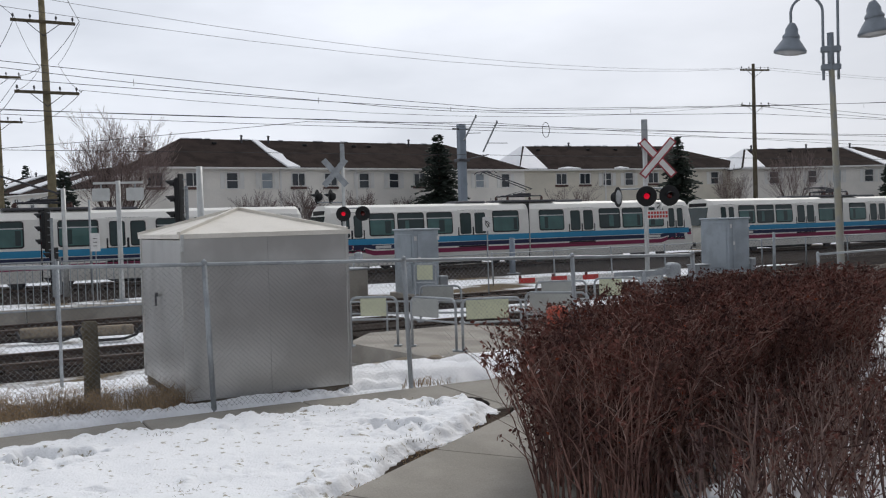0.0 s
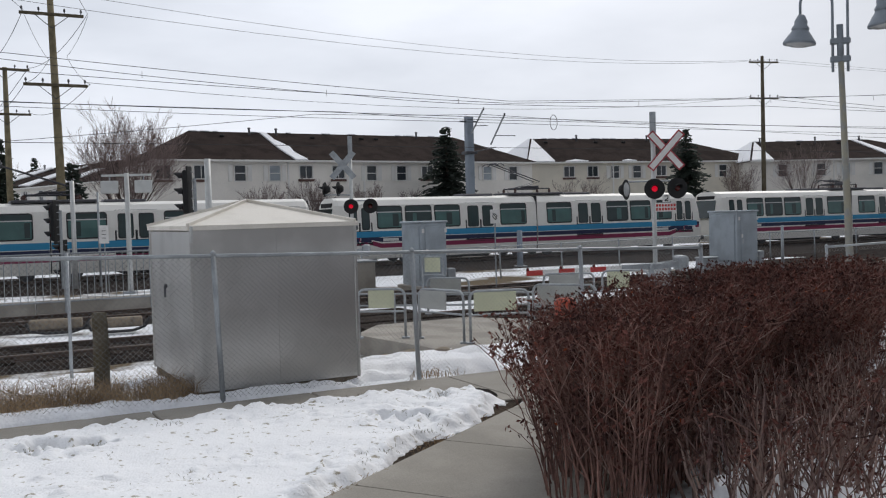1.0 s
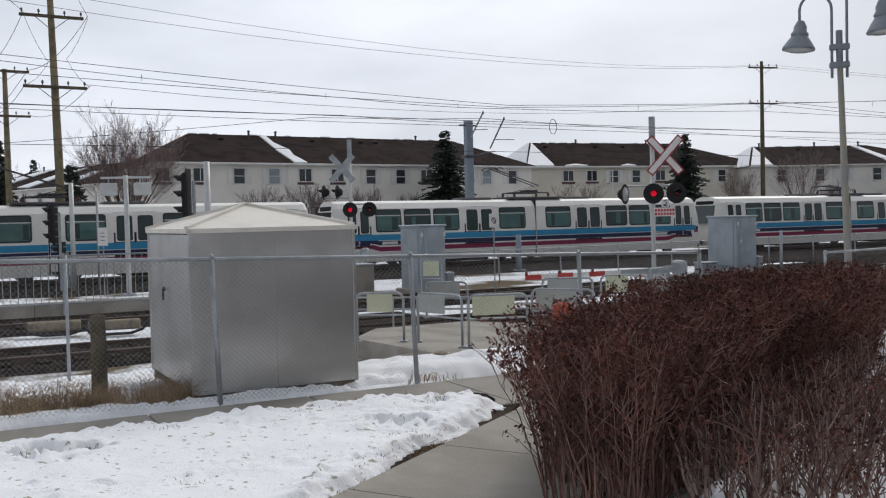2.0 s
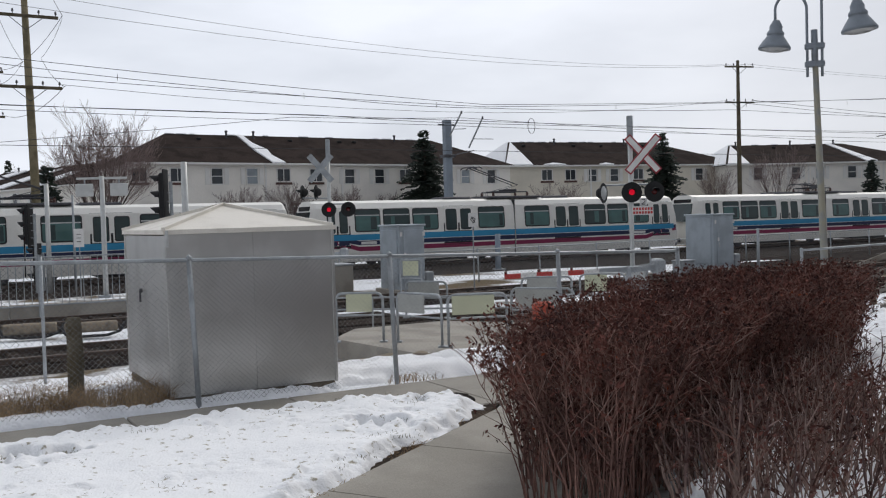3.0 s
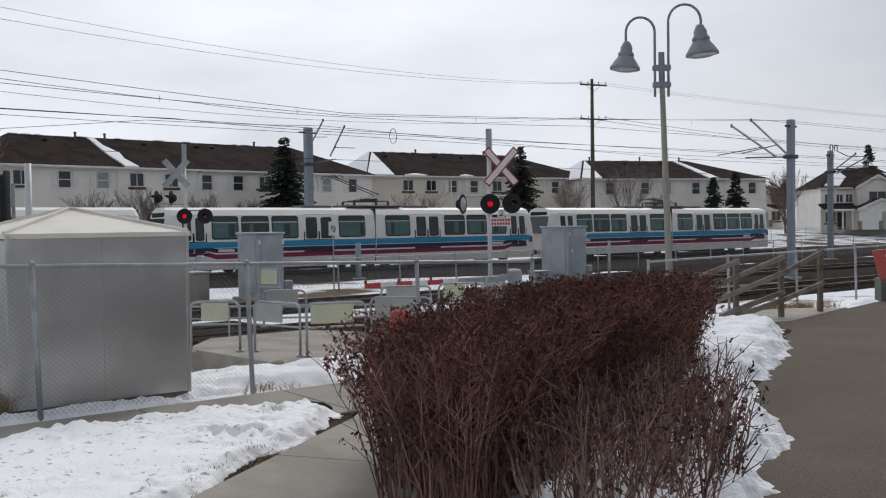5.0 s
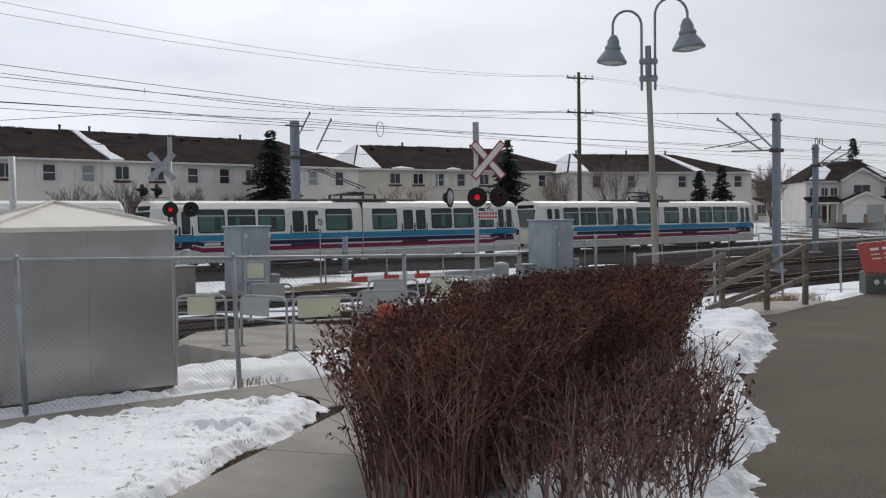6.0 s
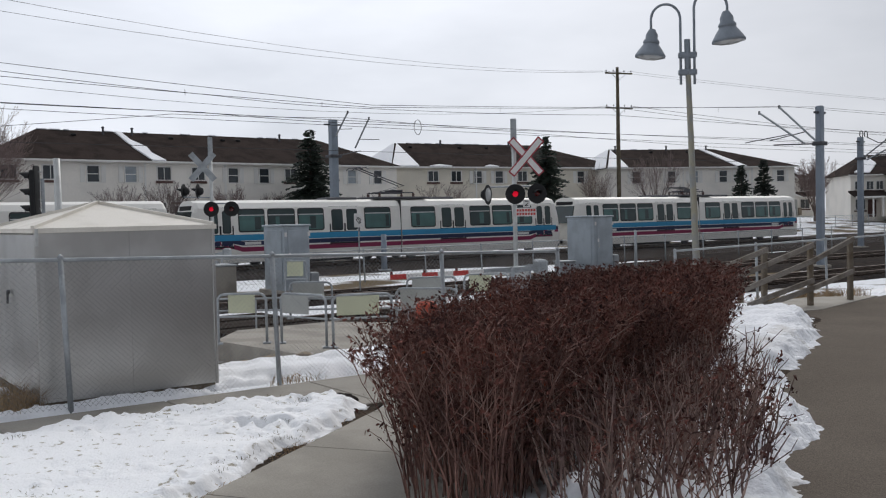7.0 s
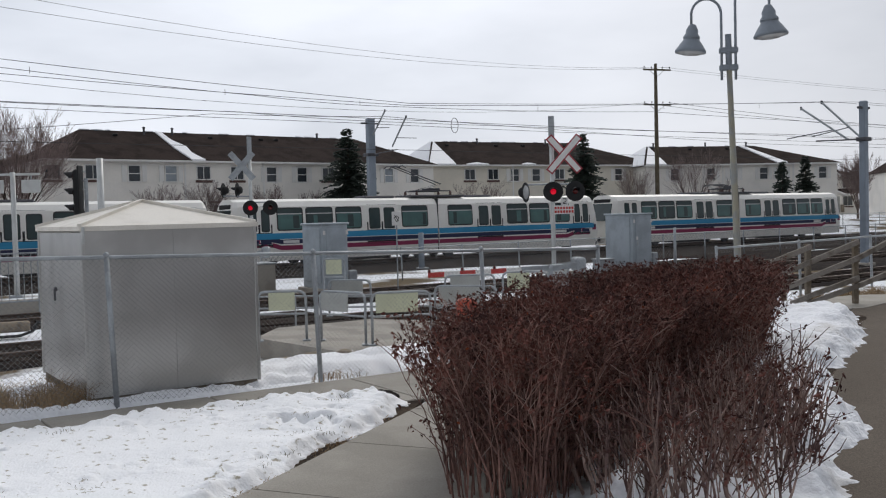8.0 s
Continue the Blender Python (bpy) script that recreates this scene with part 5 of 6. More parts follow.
bare_tree("bare_tree", 36.5, 89.5, 4.6, 3.0, "small leafless tree by a pale house", 30, 5, 0.07, "bark", 0.22, group="small bare trees")
bare_tree("bare_tree", -34.5, 66.0, 4.6, 4.0, "small leafless tree by a road", 31, 5, 0.07, "bark", 0.22, group="small bare trees")
bare_tree("bare_tree", 56.8, 101.0, 7.8, 4.6, "reddish leafless tree between houses", 32, 6, 0.14, "bark_pale", 0.24)


def spruce(x, y, height, width, label, seed, sink=0.0):
    rnd = random.Random(seed)
    t = thing("spruce_tree", place(x, y), label, "tree", group="spruces")
    part("trunk", Geo().tube([(0, 0, -0.2), (0, 0, height * 0.5), (0, 0, height)], [width * 0.045, width * 0.025, 0.01], 8), M["bark"], t)
    g = Geo()
    for k in range(int(height * 75)):
        q = rnd.random() ** 1.4
        z = 0.03 * height + q * height * 0.97
        bulge = 1 + 0.16 * math.sin(z * 5.2 + seed)
        r = (width / 2 * (1 - q) ** 0.82 * rnd.uniform(0.55, 1.25) + 0.08) * bulge
        a = rnd.uniform(0, 6.283)
        out = Vector((math.cos(a), math.sin(a), 0))
        side = Vector((-out.y, out.x, 0))
        m = max(2, int(r / 0.20))
        lift = 0.35 * (q - 0.35)
        for i in range(m):
            f = (i + 0.4 + 0.6 * rnd.random()) / m
            c = out * (r * f) + Vector((0, 0, z + r * (lift * f - 0.22 * f * f)))
            w = 0.09 + 0.16 * r * (1 - f * 0.6) * rnd.uniform(0.5, 1.3)
            ln = 0.24 * rnd.uniform(0.7, 1.5)
            d = (out + side * rnd.uniform(-0.5, 0.5) + Vector((0, 0, rnd.uniform(-0.3, 0.25)))).normalized()
            for s in (-1, 1):
                tip = c + d * ln * 0.5 + side * s * w + Vector((0, 0, -rnd.uniform(0.03, 0.18)))
                g.add([c - d * 0.06, tip, c + d * ln, c + Vector((0, 0, -0.10))], [(0, 1, 2), (0, 3, 1), (3, 2, 1)])
    part("foliage", g, M["needles"], t, "dense dark green needles", kind="stuff")
    return t


spruce(-0.2, 76.0, 8.4, 6.0, "dark green spruce standing before a house", 41)
spruce(20.9, 83.0, 8.4, 5.4, "dark green spruce beside a beige house", 42)
spruce(41.8, 88.0, 6.3, 3.0, "narrow dark spruce at the end of a house row", 43)
spruce(44.4, 88.5, 6.9, 3.2, "narrow dark spruce at the end of a house row", 44)
spruce(-23.3, 58.0, 5.4, 2.6, "small dark spruce behind utility poles", 45)
spruce(-29.5, 61.5, 7.0, 3.0, "dark spruce behind utility poles", 46)
spruce(72.0, 108.0, 11.0, 4.0, "tall spruce behind gabled houses", 47)

# ---- poles and lines ----
def utility_pole(x, y, top, arms, r, label, turn, arm_len=2.85, lean=0.0, wood="pole_wood"):
    t = thing("utility_pole", place(x, y, turn), label, "utility pole", group="utility poles")
    zb = ground_z(x, y)
    h = top - zb
    part("pole", Geo().tube([(0.0, 0, -0.3), (-lean / 2, 0, h / 2), (-lean, 0, h)], [r * 1.12, r, r * 0.72], 14), M[wood], t, smooth=True)
    for z in arms:
        q = (z - zb) / h
        a = part("crossarm", Geo().box(-lean * q, -r - 0.06, z - zb, arm_len, 0.12, 0.14, 0.01), M["old_post"], t)
        for s in (-1, 1):
            part("brace", Geo().bar((-lean * q + s * 0.75, -r - 0.06, z - zb - 0.05), (-lean * q, -r - 0.02, z - zb - 0.65), 0.03, 0.03), M["dark_steel"], a)
        for k in (-0.46, -0.2, 0.2, 0.46):
            ins = Geo().lathe([(0.02, 0), (0.02, 0.08), (0.06, 0.10), (0.045, 0.15), (0.055, 0.18), (0.02, 0.24)], 10, pose(-lean * q + k * arm_len, -r - 0.06, z - zb + 0.07))
            part("insulator", ins, M["dark_steel"], a)
    return t


utility_pole(-18.55, 45.0, 13.2, (11.72, 8.39), 0.19, "tall weathered wooden utility pole with two crossarms", 30, lean=0.25)
utility_pole(-28.15, 60.0, 11.9, (11.75, 8.9), 0.19, "wooden utility pole with two crossarms", 30)
utility_pole(28.3, 85.0, 15.2, (14.6, 11.4), 0.19, "brown wooden utility pole beyond the tracks", 12, wood="old_post")


def wire(points, r=0.014, sag=0.0):
    pts = []
    for a, b in zip(points, points[1:]):
        a, b = Vector(a), Vector(b)
        for k in range(10):
            q = k / 10
            p = a.lerp(b, q)
            p.z -= sag * 4 * q * (1 - q)
            pts.append(p)
    pts.append(Vector(points[-1]))
    return pts, r


def line_set(name, label, wires):
    t = thing(name, Matrix.Identity(4), label, "overhead wire")
    for w in wires:
        pts, r = wire(*w)
        part("wire", Geo().tube(pts, r, 5), M["wire"], t)
    return t


def P(u, v, z):
    return (*wx(u, v), z)


line_set("power_lines", "thin dark power lines between utility poles", [
    ([(-21.0, 38.0, 12.2), (27.4, 85.0, 14.85), (140, 140, 17)], 0.010, 1.3),
    ([(-19.0, 37.0, 11.0), (29.2, 85.0, 14.85), (141, 139, 17)], 0.010, 1.3),
    ([(27.0, 85.0, 11.6), (-17.4, 45.6, 8.6)], 0.012, 1.2),
    ([(29.5, 85.0, 11.6), (142, 139, 13.6)], 0.02, 2.2),
    ([(27.0, 85.0, 11.6), (140, 141, 13.6)], 0.02, 2.2),
    ([(-19.8, 44.3, 11.9), (-29.3, 59.4, 11.9)], 0.015, 0.6),
    ([(-17.3, 45.7, 11.9), (-26.9, 60.6, 11.9)], 0.015, 0.6),
    ([(-19.8, 44.3, 8.55), (-29.3, 59.4, 9.0)], 0.015, 0.6),
    ([(-17.3, 45.7, 8.55), (-26.9, 60.6, 9.0)], 0.015, 0.6),
    ([(-29.3, 59.4, 11.9), (-75, 130, 12.5)], 0.02, 1.6),
    ([(-26.9, 60.6, 11.9), (-72, 132, 12.5)], 0.02, 1.6),
    ([(-29.3, 59.4, 9.0), (-75, 130, 10.0)], 0.02, 1.6),
    ([(-19.8, 44.3, 11.9), (-16.0, 20.0, 15.5)], 0.012, 0.8),
    ([(-17.3, 45.7, 11.9), (-11.5, 22.0, 15.5)], 0.012, 0.8),
    ([(-17.3, 45.7, 11.8), (-18.2, 45.2, 9.8), (-17.3, 45.7, 8.5)], 0.010, 0.2),
    ([(-19.8, 44.3, 11.8), (-18.9, 44.8, 9.6), (-19.8, 44.3, 8.5)], 0.010, 0.2)])
line_set("near_catenary", "overhead contact and messenger wires of the near tracks", [
    ([P(-40, 22.5, 8.0), P(1, 22.5, 5.49), P(13.9, 22.5, 4.84), P(35, 22.5, 5.85), P(62, 22.5, 6.1), P(160, 22.5, 6.2)], 0.0072, 0.05),
    ([P(-40, 22.5, 6.6), P(1, 22.5, 5.11), P(13.9, 22.5, 4.78), P(33.2, 22.5, 5.78), P(62, 22.5, 5.9), P(160, 22.5, 6.0)], 0.0072, 0.05),
    ([P(-40, 20.6, 4.35), P(5.5, 20.6, 4.18), P(32, 20.6, 4.15), P(62, 20.6, 4.2), P(160, 20.6, 4.2)], 0.0068, 0.03),
    ([P(-40, 24.4, 4.5), P(1, 24.4, 4.55), P(12.9, 24.4, 4.45), P(34, 24.4, 4.4), P(62, 24.4, 4.4), P(160, 24.4, 4.4)], 0.0068, 0.03)])
line_set("far_catenary", "overhead contact and messenger wires of the far track", [
    ([P(-60, 44.4, 9.6), P(2, 44.4, 8.9), P(18.4, 44.4, 7.9), P(27.1, 44.4, 7.7), P(46, 44.4, 8.2), P(90, 44.4, 8.3), P(240, 44.4, 8.2)], 0.014, 0.1),
    ([P(-60, 43.6, 7.1), P(1.9, 43.6, 7.0), P(17.2, 43.6, 6.95), P(25.3, 43.6, 6.75), P(60, 43.6, 7.0), P(240, 43.6, 7.2)], 0.014, 0.05),
    ([P(-60, 43.9, 5.4), P(26, 43.9, 5.3), P(90, 43.9, 5.3), P(240, 43.9, 5.3)], 0.013, 0.03),
    ([P(-60, 48.0, 5.5), P(1.9, 47.4, 5.6), P(17, 47.0, 7.2), P(27, 46.6, 7.4), P(60, 47, 6.6), P(240, 48, 7.0)], 0.013, 0.05)])
drop = thing("hanger_wires", Matrix.Identity(4), "short hangers and a jumper loop between overhead wires", "overhead wire")
for u, v, z0, z1 in ((4.0, 22.5, 4.3, 5.2), (8.5, 22.5, 4.3, 4.95), (12.3, 22.5, 4.4, 4.85), (18.5, 22.5, 4.3, 5.0), (24.0, 22.5, 4.2, 5.25), (29.0, 22.5, 4.2, 5.5)):
    part("hanger", Geo().tube([P(u, v, z1 - 0.14), P(u, v, z1)], 0.006, 4), M["wire"], drop)
loop = [Vector(P(30.1 + 0.24 * math.cos(a), 44.0, 6.75 + 0.42 * math.sin(a))) for a in np.linspace(-1.4, 4.6, 22)]
part("jumper_loop", Geo().tube(loop, 0.018, 5), M["wire"], drop)


def catenary_pole(u, v, top, bracket_z, reach, label, width=0.30, tip=None):
    t = thing("catenary_pole", site(u, v), label, "catenary pole", group="catenary poles")
    zb = ground_z(*wx(u, v))
    h = top - zb
    part("column", Geo().box(0, 0, h / 2 - 0.1, width, width, h + 0.2, 0.04), M["pole_grey"], t)
    part("foot", Geo().box(0, 0, 0.05, width * 2.2, width * 2.2, 0.2, 0.03), M["concrete_light"], t)
    part("collar", Geo().box(0, 0, bracket_z - zb, width * 1.7, width * 1.5, 0.16, 0.02), M["dark_steel"], t)
    part("cap_arm", Geo().box(0, 0, h - 0.28, width * 2.7, 0.10, 0.09, 0.01), M["dark_steel"], t)
    for y0, z0, y1, z1 in tip:
        a, b = Vector((0, y0, z0 - zb)), Vector((0, y1, z1 - zb))
        part("bracket", Geo().tube([a, b], 0.045, 8), M["galvanised"], t)
        part("insulator", Geo().lathe([(0.03, -0.08), (0.055, -0.04), (0.03, 0.0), (0.055, 0.04), (0.03, 0.08)], 10, Matrix.Translation(b)), M["dark_steel"], t)
        part("steady_arm", Geo().tube([a.lerp(b, 0.30), Vector((0, y1 * 1.25, a.z + 0.25))], 0.022, 6), M["dark_steel"], t)
    part("cantilever", Geo().tube([(0, 0, bracket_z - zb), (0, tip[-1][2] * 0.75, bracket_z - zb + 0.1)], 0.03, 8), M["dark_steel"], t)
    return t


catenary_pole(26.1, 46.6, 7.25, 5.2, 1.5, "grey steel catenary pole behind the far track", 0.42, ((-0.3, 6.3, -1.7, 7.5), (-2.4, 5.5, -3.9, 6.95)))
catenary_pole(35.4, 22.4, 5.9, 4.35, 2, "blue-grey steel catenary pole between the tracks", 0.28, ((0.1, 4.4, 1.9, 6.05), (0.7, 4.4, 2.9, 5.9)))
far_pole = catenary_pole(53.5, 31.2, 5.9, 4.6, 2, "blue-grey steel catenary pole near the fence", 0.30, ((-0.1, 4.6, -1.6, 5.6), (-0.4, 4.5, -2.4, 5.4)))
for dx in (-0.22, 0.28):
    ring = [(dx + 0.17 * math.cos(a), -0.2, 6.85 + 0.2 * math.sin(a)) for a in np.linspace(-0.9, 4.0, 16)]
    part("jumper", Geo().tube(ring, 0.03, 6), M["rubber"], far_pole, "looped black jumper cable")
part("jumper", Geo().tube([(0.35, -0.2, 6.7), (0.7, -0.7, 6.35), (1.2, -1.3, 6.3), (1.6, -2.0, 6.5)], 0.028, 6), M["rubber"], far_pole, "hanging black jumper cable")


def street_lamp():
    x, y = 7.55, 18.0
    t = thing("street_lamp", pose(x, y, ground_z(x, y), 0, 0, -12), "grey twin-arm street lamp with bell shades", "street lamp")
    zb = ground_z(x, y)
    part("pole", Geo().tube([(0.09, 0, -0.2), (-0.08, 0, 4.85 - zb)], [0.075, 0.052], 14), M["lamp_pole"], t, smooth=True)
    part("pole_cap", Geo().tube([(-0.07, 0, 4.42 - zb), (-0.08, 0, 5.11 - zb)], 0.062, 12), M["lamp_grey"], t, smooth=True)
    for z in (4.46, 4.80):
        part("clamp", Geo().box(-0.075, 0, z - zb, 0.36, 0.12, 0.12, 0.02), M["lamp_grey"], t)
    for s, rise, top, dx, size in ((-1, 5.52, 5.075, 0.575, 1.1), (1, 5.72, 5.36, 0.65, 1.2)):
        x0 = s * 0.135 - 0.075
        pts = [(x0, 0, 4.22 - zb), (x0, 0, 4.9 - zb), (x0, 0, rise - zb)]
        c, r = (x0 + s * dx / 2), dx / 2
        pts += [(c - s * r * math.cos(a), 0, rise - zb + r * math.sin(a) * 1.05) for a in np.linspace(0.15, math.pi - 0.15, 14)]
        xe = x0 + s * dx
        pts += [(xe, 0, rise - zb), (xe, 0, top + 0.2 - zb)]
        part("arm", Geo().tube(pts, 0.026, 10), M["lamp_grey"], t, smooth=True)
        z = top - zb
        lean = pose(xe, 0, z, 0, -s * 5.0, 0) @ Matrix.Scale(size, 4)
        prof = [(0.272, -0.27), (0.275, -0.24), (0.26, -0.215), (0.20, -0.12), (0.155, -0.06), (0.13, -0.02), (0.125, 0.05), (0.11, 0.06), (0.11, 0.13), (0.09, 0.17), (0.06, 0.23), (0.03, 0.25)]
        shade = part("shade", Geo().lathe(prof, 24, lean), M["lamp_grey"], t, "ribbed grey metal bell shade", smooth=True)
        part("collar", Geo().lathe([(0.140, -0.03), (0.150, 0.0), (0.14, 0.03)], 20, lean), M["lamp_grey"], shade)
        part("lens", Geo().lathe([(0.05, -0.315), (0.16, -0.30), (0.24, -0.268)], 20, lean), M["lens_clear"], shade, "clear glass lens")
    return t


street_lamp()

# ---- level crossing gear ----
def disc_light(parent, m, lit, name="flasher"):
    """A round black backboard with a hooded lens, facing -y of m."""
    b = part(name, Geo().lathe([(0.30, -0.012), (0.315, 0.0), (0.30, 0.012)], 26, m @ pose(0, 0, 0, 90, 0, 0)), M["black"], parent, "round black signal board")
    part("housing", Geo().lathe([(0.17, 0.0), (0.17, 0.12), (0.12, 0.2), (0.05, 0.22)], 18, m @ pose(0, 0, 0, -90, 0, 0)), M["black"], b)
    lens = {"lit": "lamp_red", "dark": "lens_dark", "clear": "lens_clear"}[lit]
    r = 0.225 if lit == "clear" else 0.092
    part("lens", Geo().lathe([(r * 0.98, 0), (r * 0.8, 0.025), (r * 0.4, 0.045), (0.01, 0.05)], 22, m @ pose(0, -0.014, 0, 90, 0, 0)), M[lens], b, "red signal lens")
    hood = Geo()
    n = 14
    for k in range(n + 1):
        a = math.pi * (k / n)
        for y, r2 in ((-0.01, 0.125), (-0.30, 0.115)):
            for t in (0.0, 0.006):
                hood.v.append(tuple(m @ Vector(((r2 + t) * math.cos(a), y * (0.45 + 0.55 * math.sin(a)), (r2 + t) * math.sin(a)))))
    for k in range(n):
        a = 4 * k
        hood.f += [(a, a + 4, a + 6, a + 2), (a + 1, a + 3, a + 7, a + 5), (a + 2, a + 6, a + 7, a + 3)]
    if lit != "clear":
        part("hood", hood, M["black"], b)
    return b


def crossbuck(parent, m, front):
    for k, s in enumerate((-1, 1)):
        r = m @ pose(0, -0.03 - 0.022 * k, 0, 0, s * 41, 0)
        b = part("crossbuck_blade", Geo().box(0, 0, 0, 0.25, 0.02, 1.45, 0.004, r), M["red_dark" if front else "galvanised"], parent, "red-edged white crossbuck blade" if front else "bare metal back of a crossbuck")
        if front:
            part("face", Geo().box(0, -0.012, 0, 0.165, 0.008, 1.36, 0.002, r), M["white_paint"], b)


def crossing_signal(x, y, top, turn, front, flashers, label, cross_x, cross_z, z_light):
    zb = ground_z(x, y)
    t = thing("crossing_signal", pose(x, y, zb, 0, 0, turn), label, "crossing signal", group="crossing signals")
    part("mast", Geo().tube([(0, 0, 0), (0, 0, top - zb - 0.75)], 0.072, 14), M["pale_metal"], t, smooth=True)
    part("mast_top", Geo().box(0, 0.02, top - zb - 0.45, 0.19, 0.10, 0.95, 0.02), M["galvanised"], t)
    part("foot", Geo().lathe([(0.22, 0), (0.22, 0.05), (0.13, 0.12), (0.11, 0.5), (0.08, 0.6)], 16), M["galvanised"], t)
    crossbuck(t, pose(cross_x, -0.07, cross_z - zb), front)
    part("crossarm", Geo().tube([(min(f[0] for f in flashers), 0.06, z_light - zb + 0.24), (max(f[0] for f in flashers), 0.06, z_light - zb + 0.24)], 0.028, 8), M["galvanised"], t)
    for dx, dz, facing, lit in flashers:
        m = pose(dx, -0.10, z_light - zb + dz, 0, 0, facing)
        disc_light(t, m, lit)
        part("stem", Geo().tube([(dx, 0.06, z_light - zb + 0.26), (dx, 0.0, z_light - zb + dz)], 0.02, 6), M["dark_steel"], t)
    return t, zb


SIG, zb = crossing_signal(6.27, 29.0, 4.68, -10, True, ((-0.84, 0.0, 66, "clear"), (0.02, 0.0, 4, "lit"), (0.70, 0.0, 14, "dark")),
                          "level crossing signal with a red and white crossbuck", 0.38, 3.50, 2.34)
plate = part("track_sign", Geo().box(0.34, -0.12, 1.77 - zb, 0.64, 0.02, 0.27, 0.004), M["white_paint"], SIG, "white plate with rows of red bars")
for r in range(2):
    for k in range(7):
        part("bar", Geo().box(0.34 - 0.26 + 0.087 * k, -0.135, 1.77 - zb + (0.055 if r else -0.06), 0.06, 0.008, 0.075), M["red_paint"], plate)
number = part("number_sign", Geo().box(0.36, -0.12, 2.04 - zb, 0.22, 0.02, 0.24, 0.03), M["white_paint"], SIG, "small white plate with the figure 2")
for a, b in (((-0.05, 0.07), (0.04, 0.07)), ((0.05, 0.07), (0.05, 0.0)), ((0.05, 0.0), (-0.05, -0.07)), ((-0.05, -0.075), (0.06, -0.075))):
    part("stroke", Geo().bar((0.36 + a[0], -0.135, 2.04 - zb + a[1]), (0.36 + b[0], -0.135, 2.04 - zb + b[1]), 0.008, 0.025), M["black"], number)

SIG2, zb2 = crossing_signal(-4.20, 40.0, 5.15, 2, False, ((-0.02, 0.0, 0, "lit"), (0.80, 0.0, 0, "dark")), "level crossing signal seen from behind its crossbuck", -0.32, 3.95, 2.19)
for dx in (-1.12, -0.55):
    m = pose(dx, 0.1, 2.95 - zb2, 0, 0, -104)
    disc_light(SIG2, m, "dark", "rear_flasher")
part("rear_arm", Geo().tube([(-1.15, 0.05, 2.72 - zb2), (0.0, 0.05, 2.68 - zb2)], 0.026, 8), M["galvanised"], SIG2)


def gate(pivot, tip, label):
    p, q = Vector(pivot), Vector(tip)
    t = thing("crossing_gate", Matrix.Translation((p.x, p.y, ground_z(p.x, p.y))), label, "crossing gate", group="crossing gates")
    o = Vector((p.x, p.y, ground_z(p.x, p.y)))
    p, q = p - o, q - o
    d = (q - p)
    L = d.length
    u = d / L
    n = int(L * 0.78 / 0.42)
    for k in range(n):
        a, b = p + d * (0.22 + 0.78 * k / n), p + d * (0.22 + 0.78 * (k + 1) / n)
        part("arm_band", Geo().bar(a, b, 0.05, 0.15), M["red_paint" if (n - k) % 2 else "white_paint"], t)
    part("arm_root", Geo().bar(p - u * 0.2, p + d * 0.22, 0.09, 0.17), M["galvanised"], t)
    h = Geo().box(p.x + 0.35, p.y, 0.50, 0.62, 0.5, 0.75, 0.08)
    mech = part("mechanism", h, M["galvanised"], t, "grey cast gate mechanism")
    part("cover", Geo().box(p.x + 0.35, p.y - 0.27, 0.52, 0.44, 0.06, 0.55, 0.03), M["pale_metal"], mech)
    for s in (-1, 1):
        part("counterweight_arm", Geo().bar(p + Vector((0.1, s * 0.28, 0)), p + Vector((1.05, s * 0.28, 0.1)), 0.05, 0.16), M["galvanised"], t)
    part("counterweight", Geo().box(p.x + 1.0, p.y, p.z + 0.08, 0.32, 0.72, 0.46, 0.06), M["galvanised"], t)
    part("stand", Geo().box(p.x + 0.35, p.y, 0.07, 0.5, 0.45, 0.24, 0.02), M["concrete_light"], t)
    for k in (0.45, 0.72, 0.99):
        c = p + d * k
        part("arm_lamp", Geo().lathe([(0.045, 0), (0.045, 0.07), (0.02, 0.09)], 10, Matrix.Translation(c + Vector((0, 0, 0.075)))), M["lens_dark"], t)
    return t


gate((5.95, 28.55, -0.02), (2.22, 28.05, -0.10), "red and white crossing gate arm lowered over the road")
gate((-4.6, 39.6, 0.25), (-9.2, 38.9, 0.20), "far red and white crossing gate arm lowered")


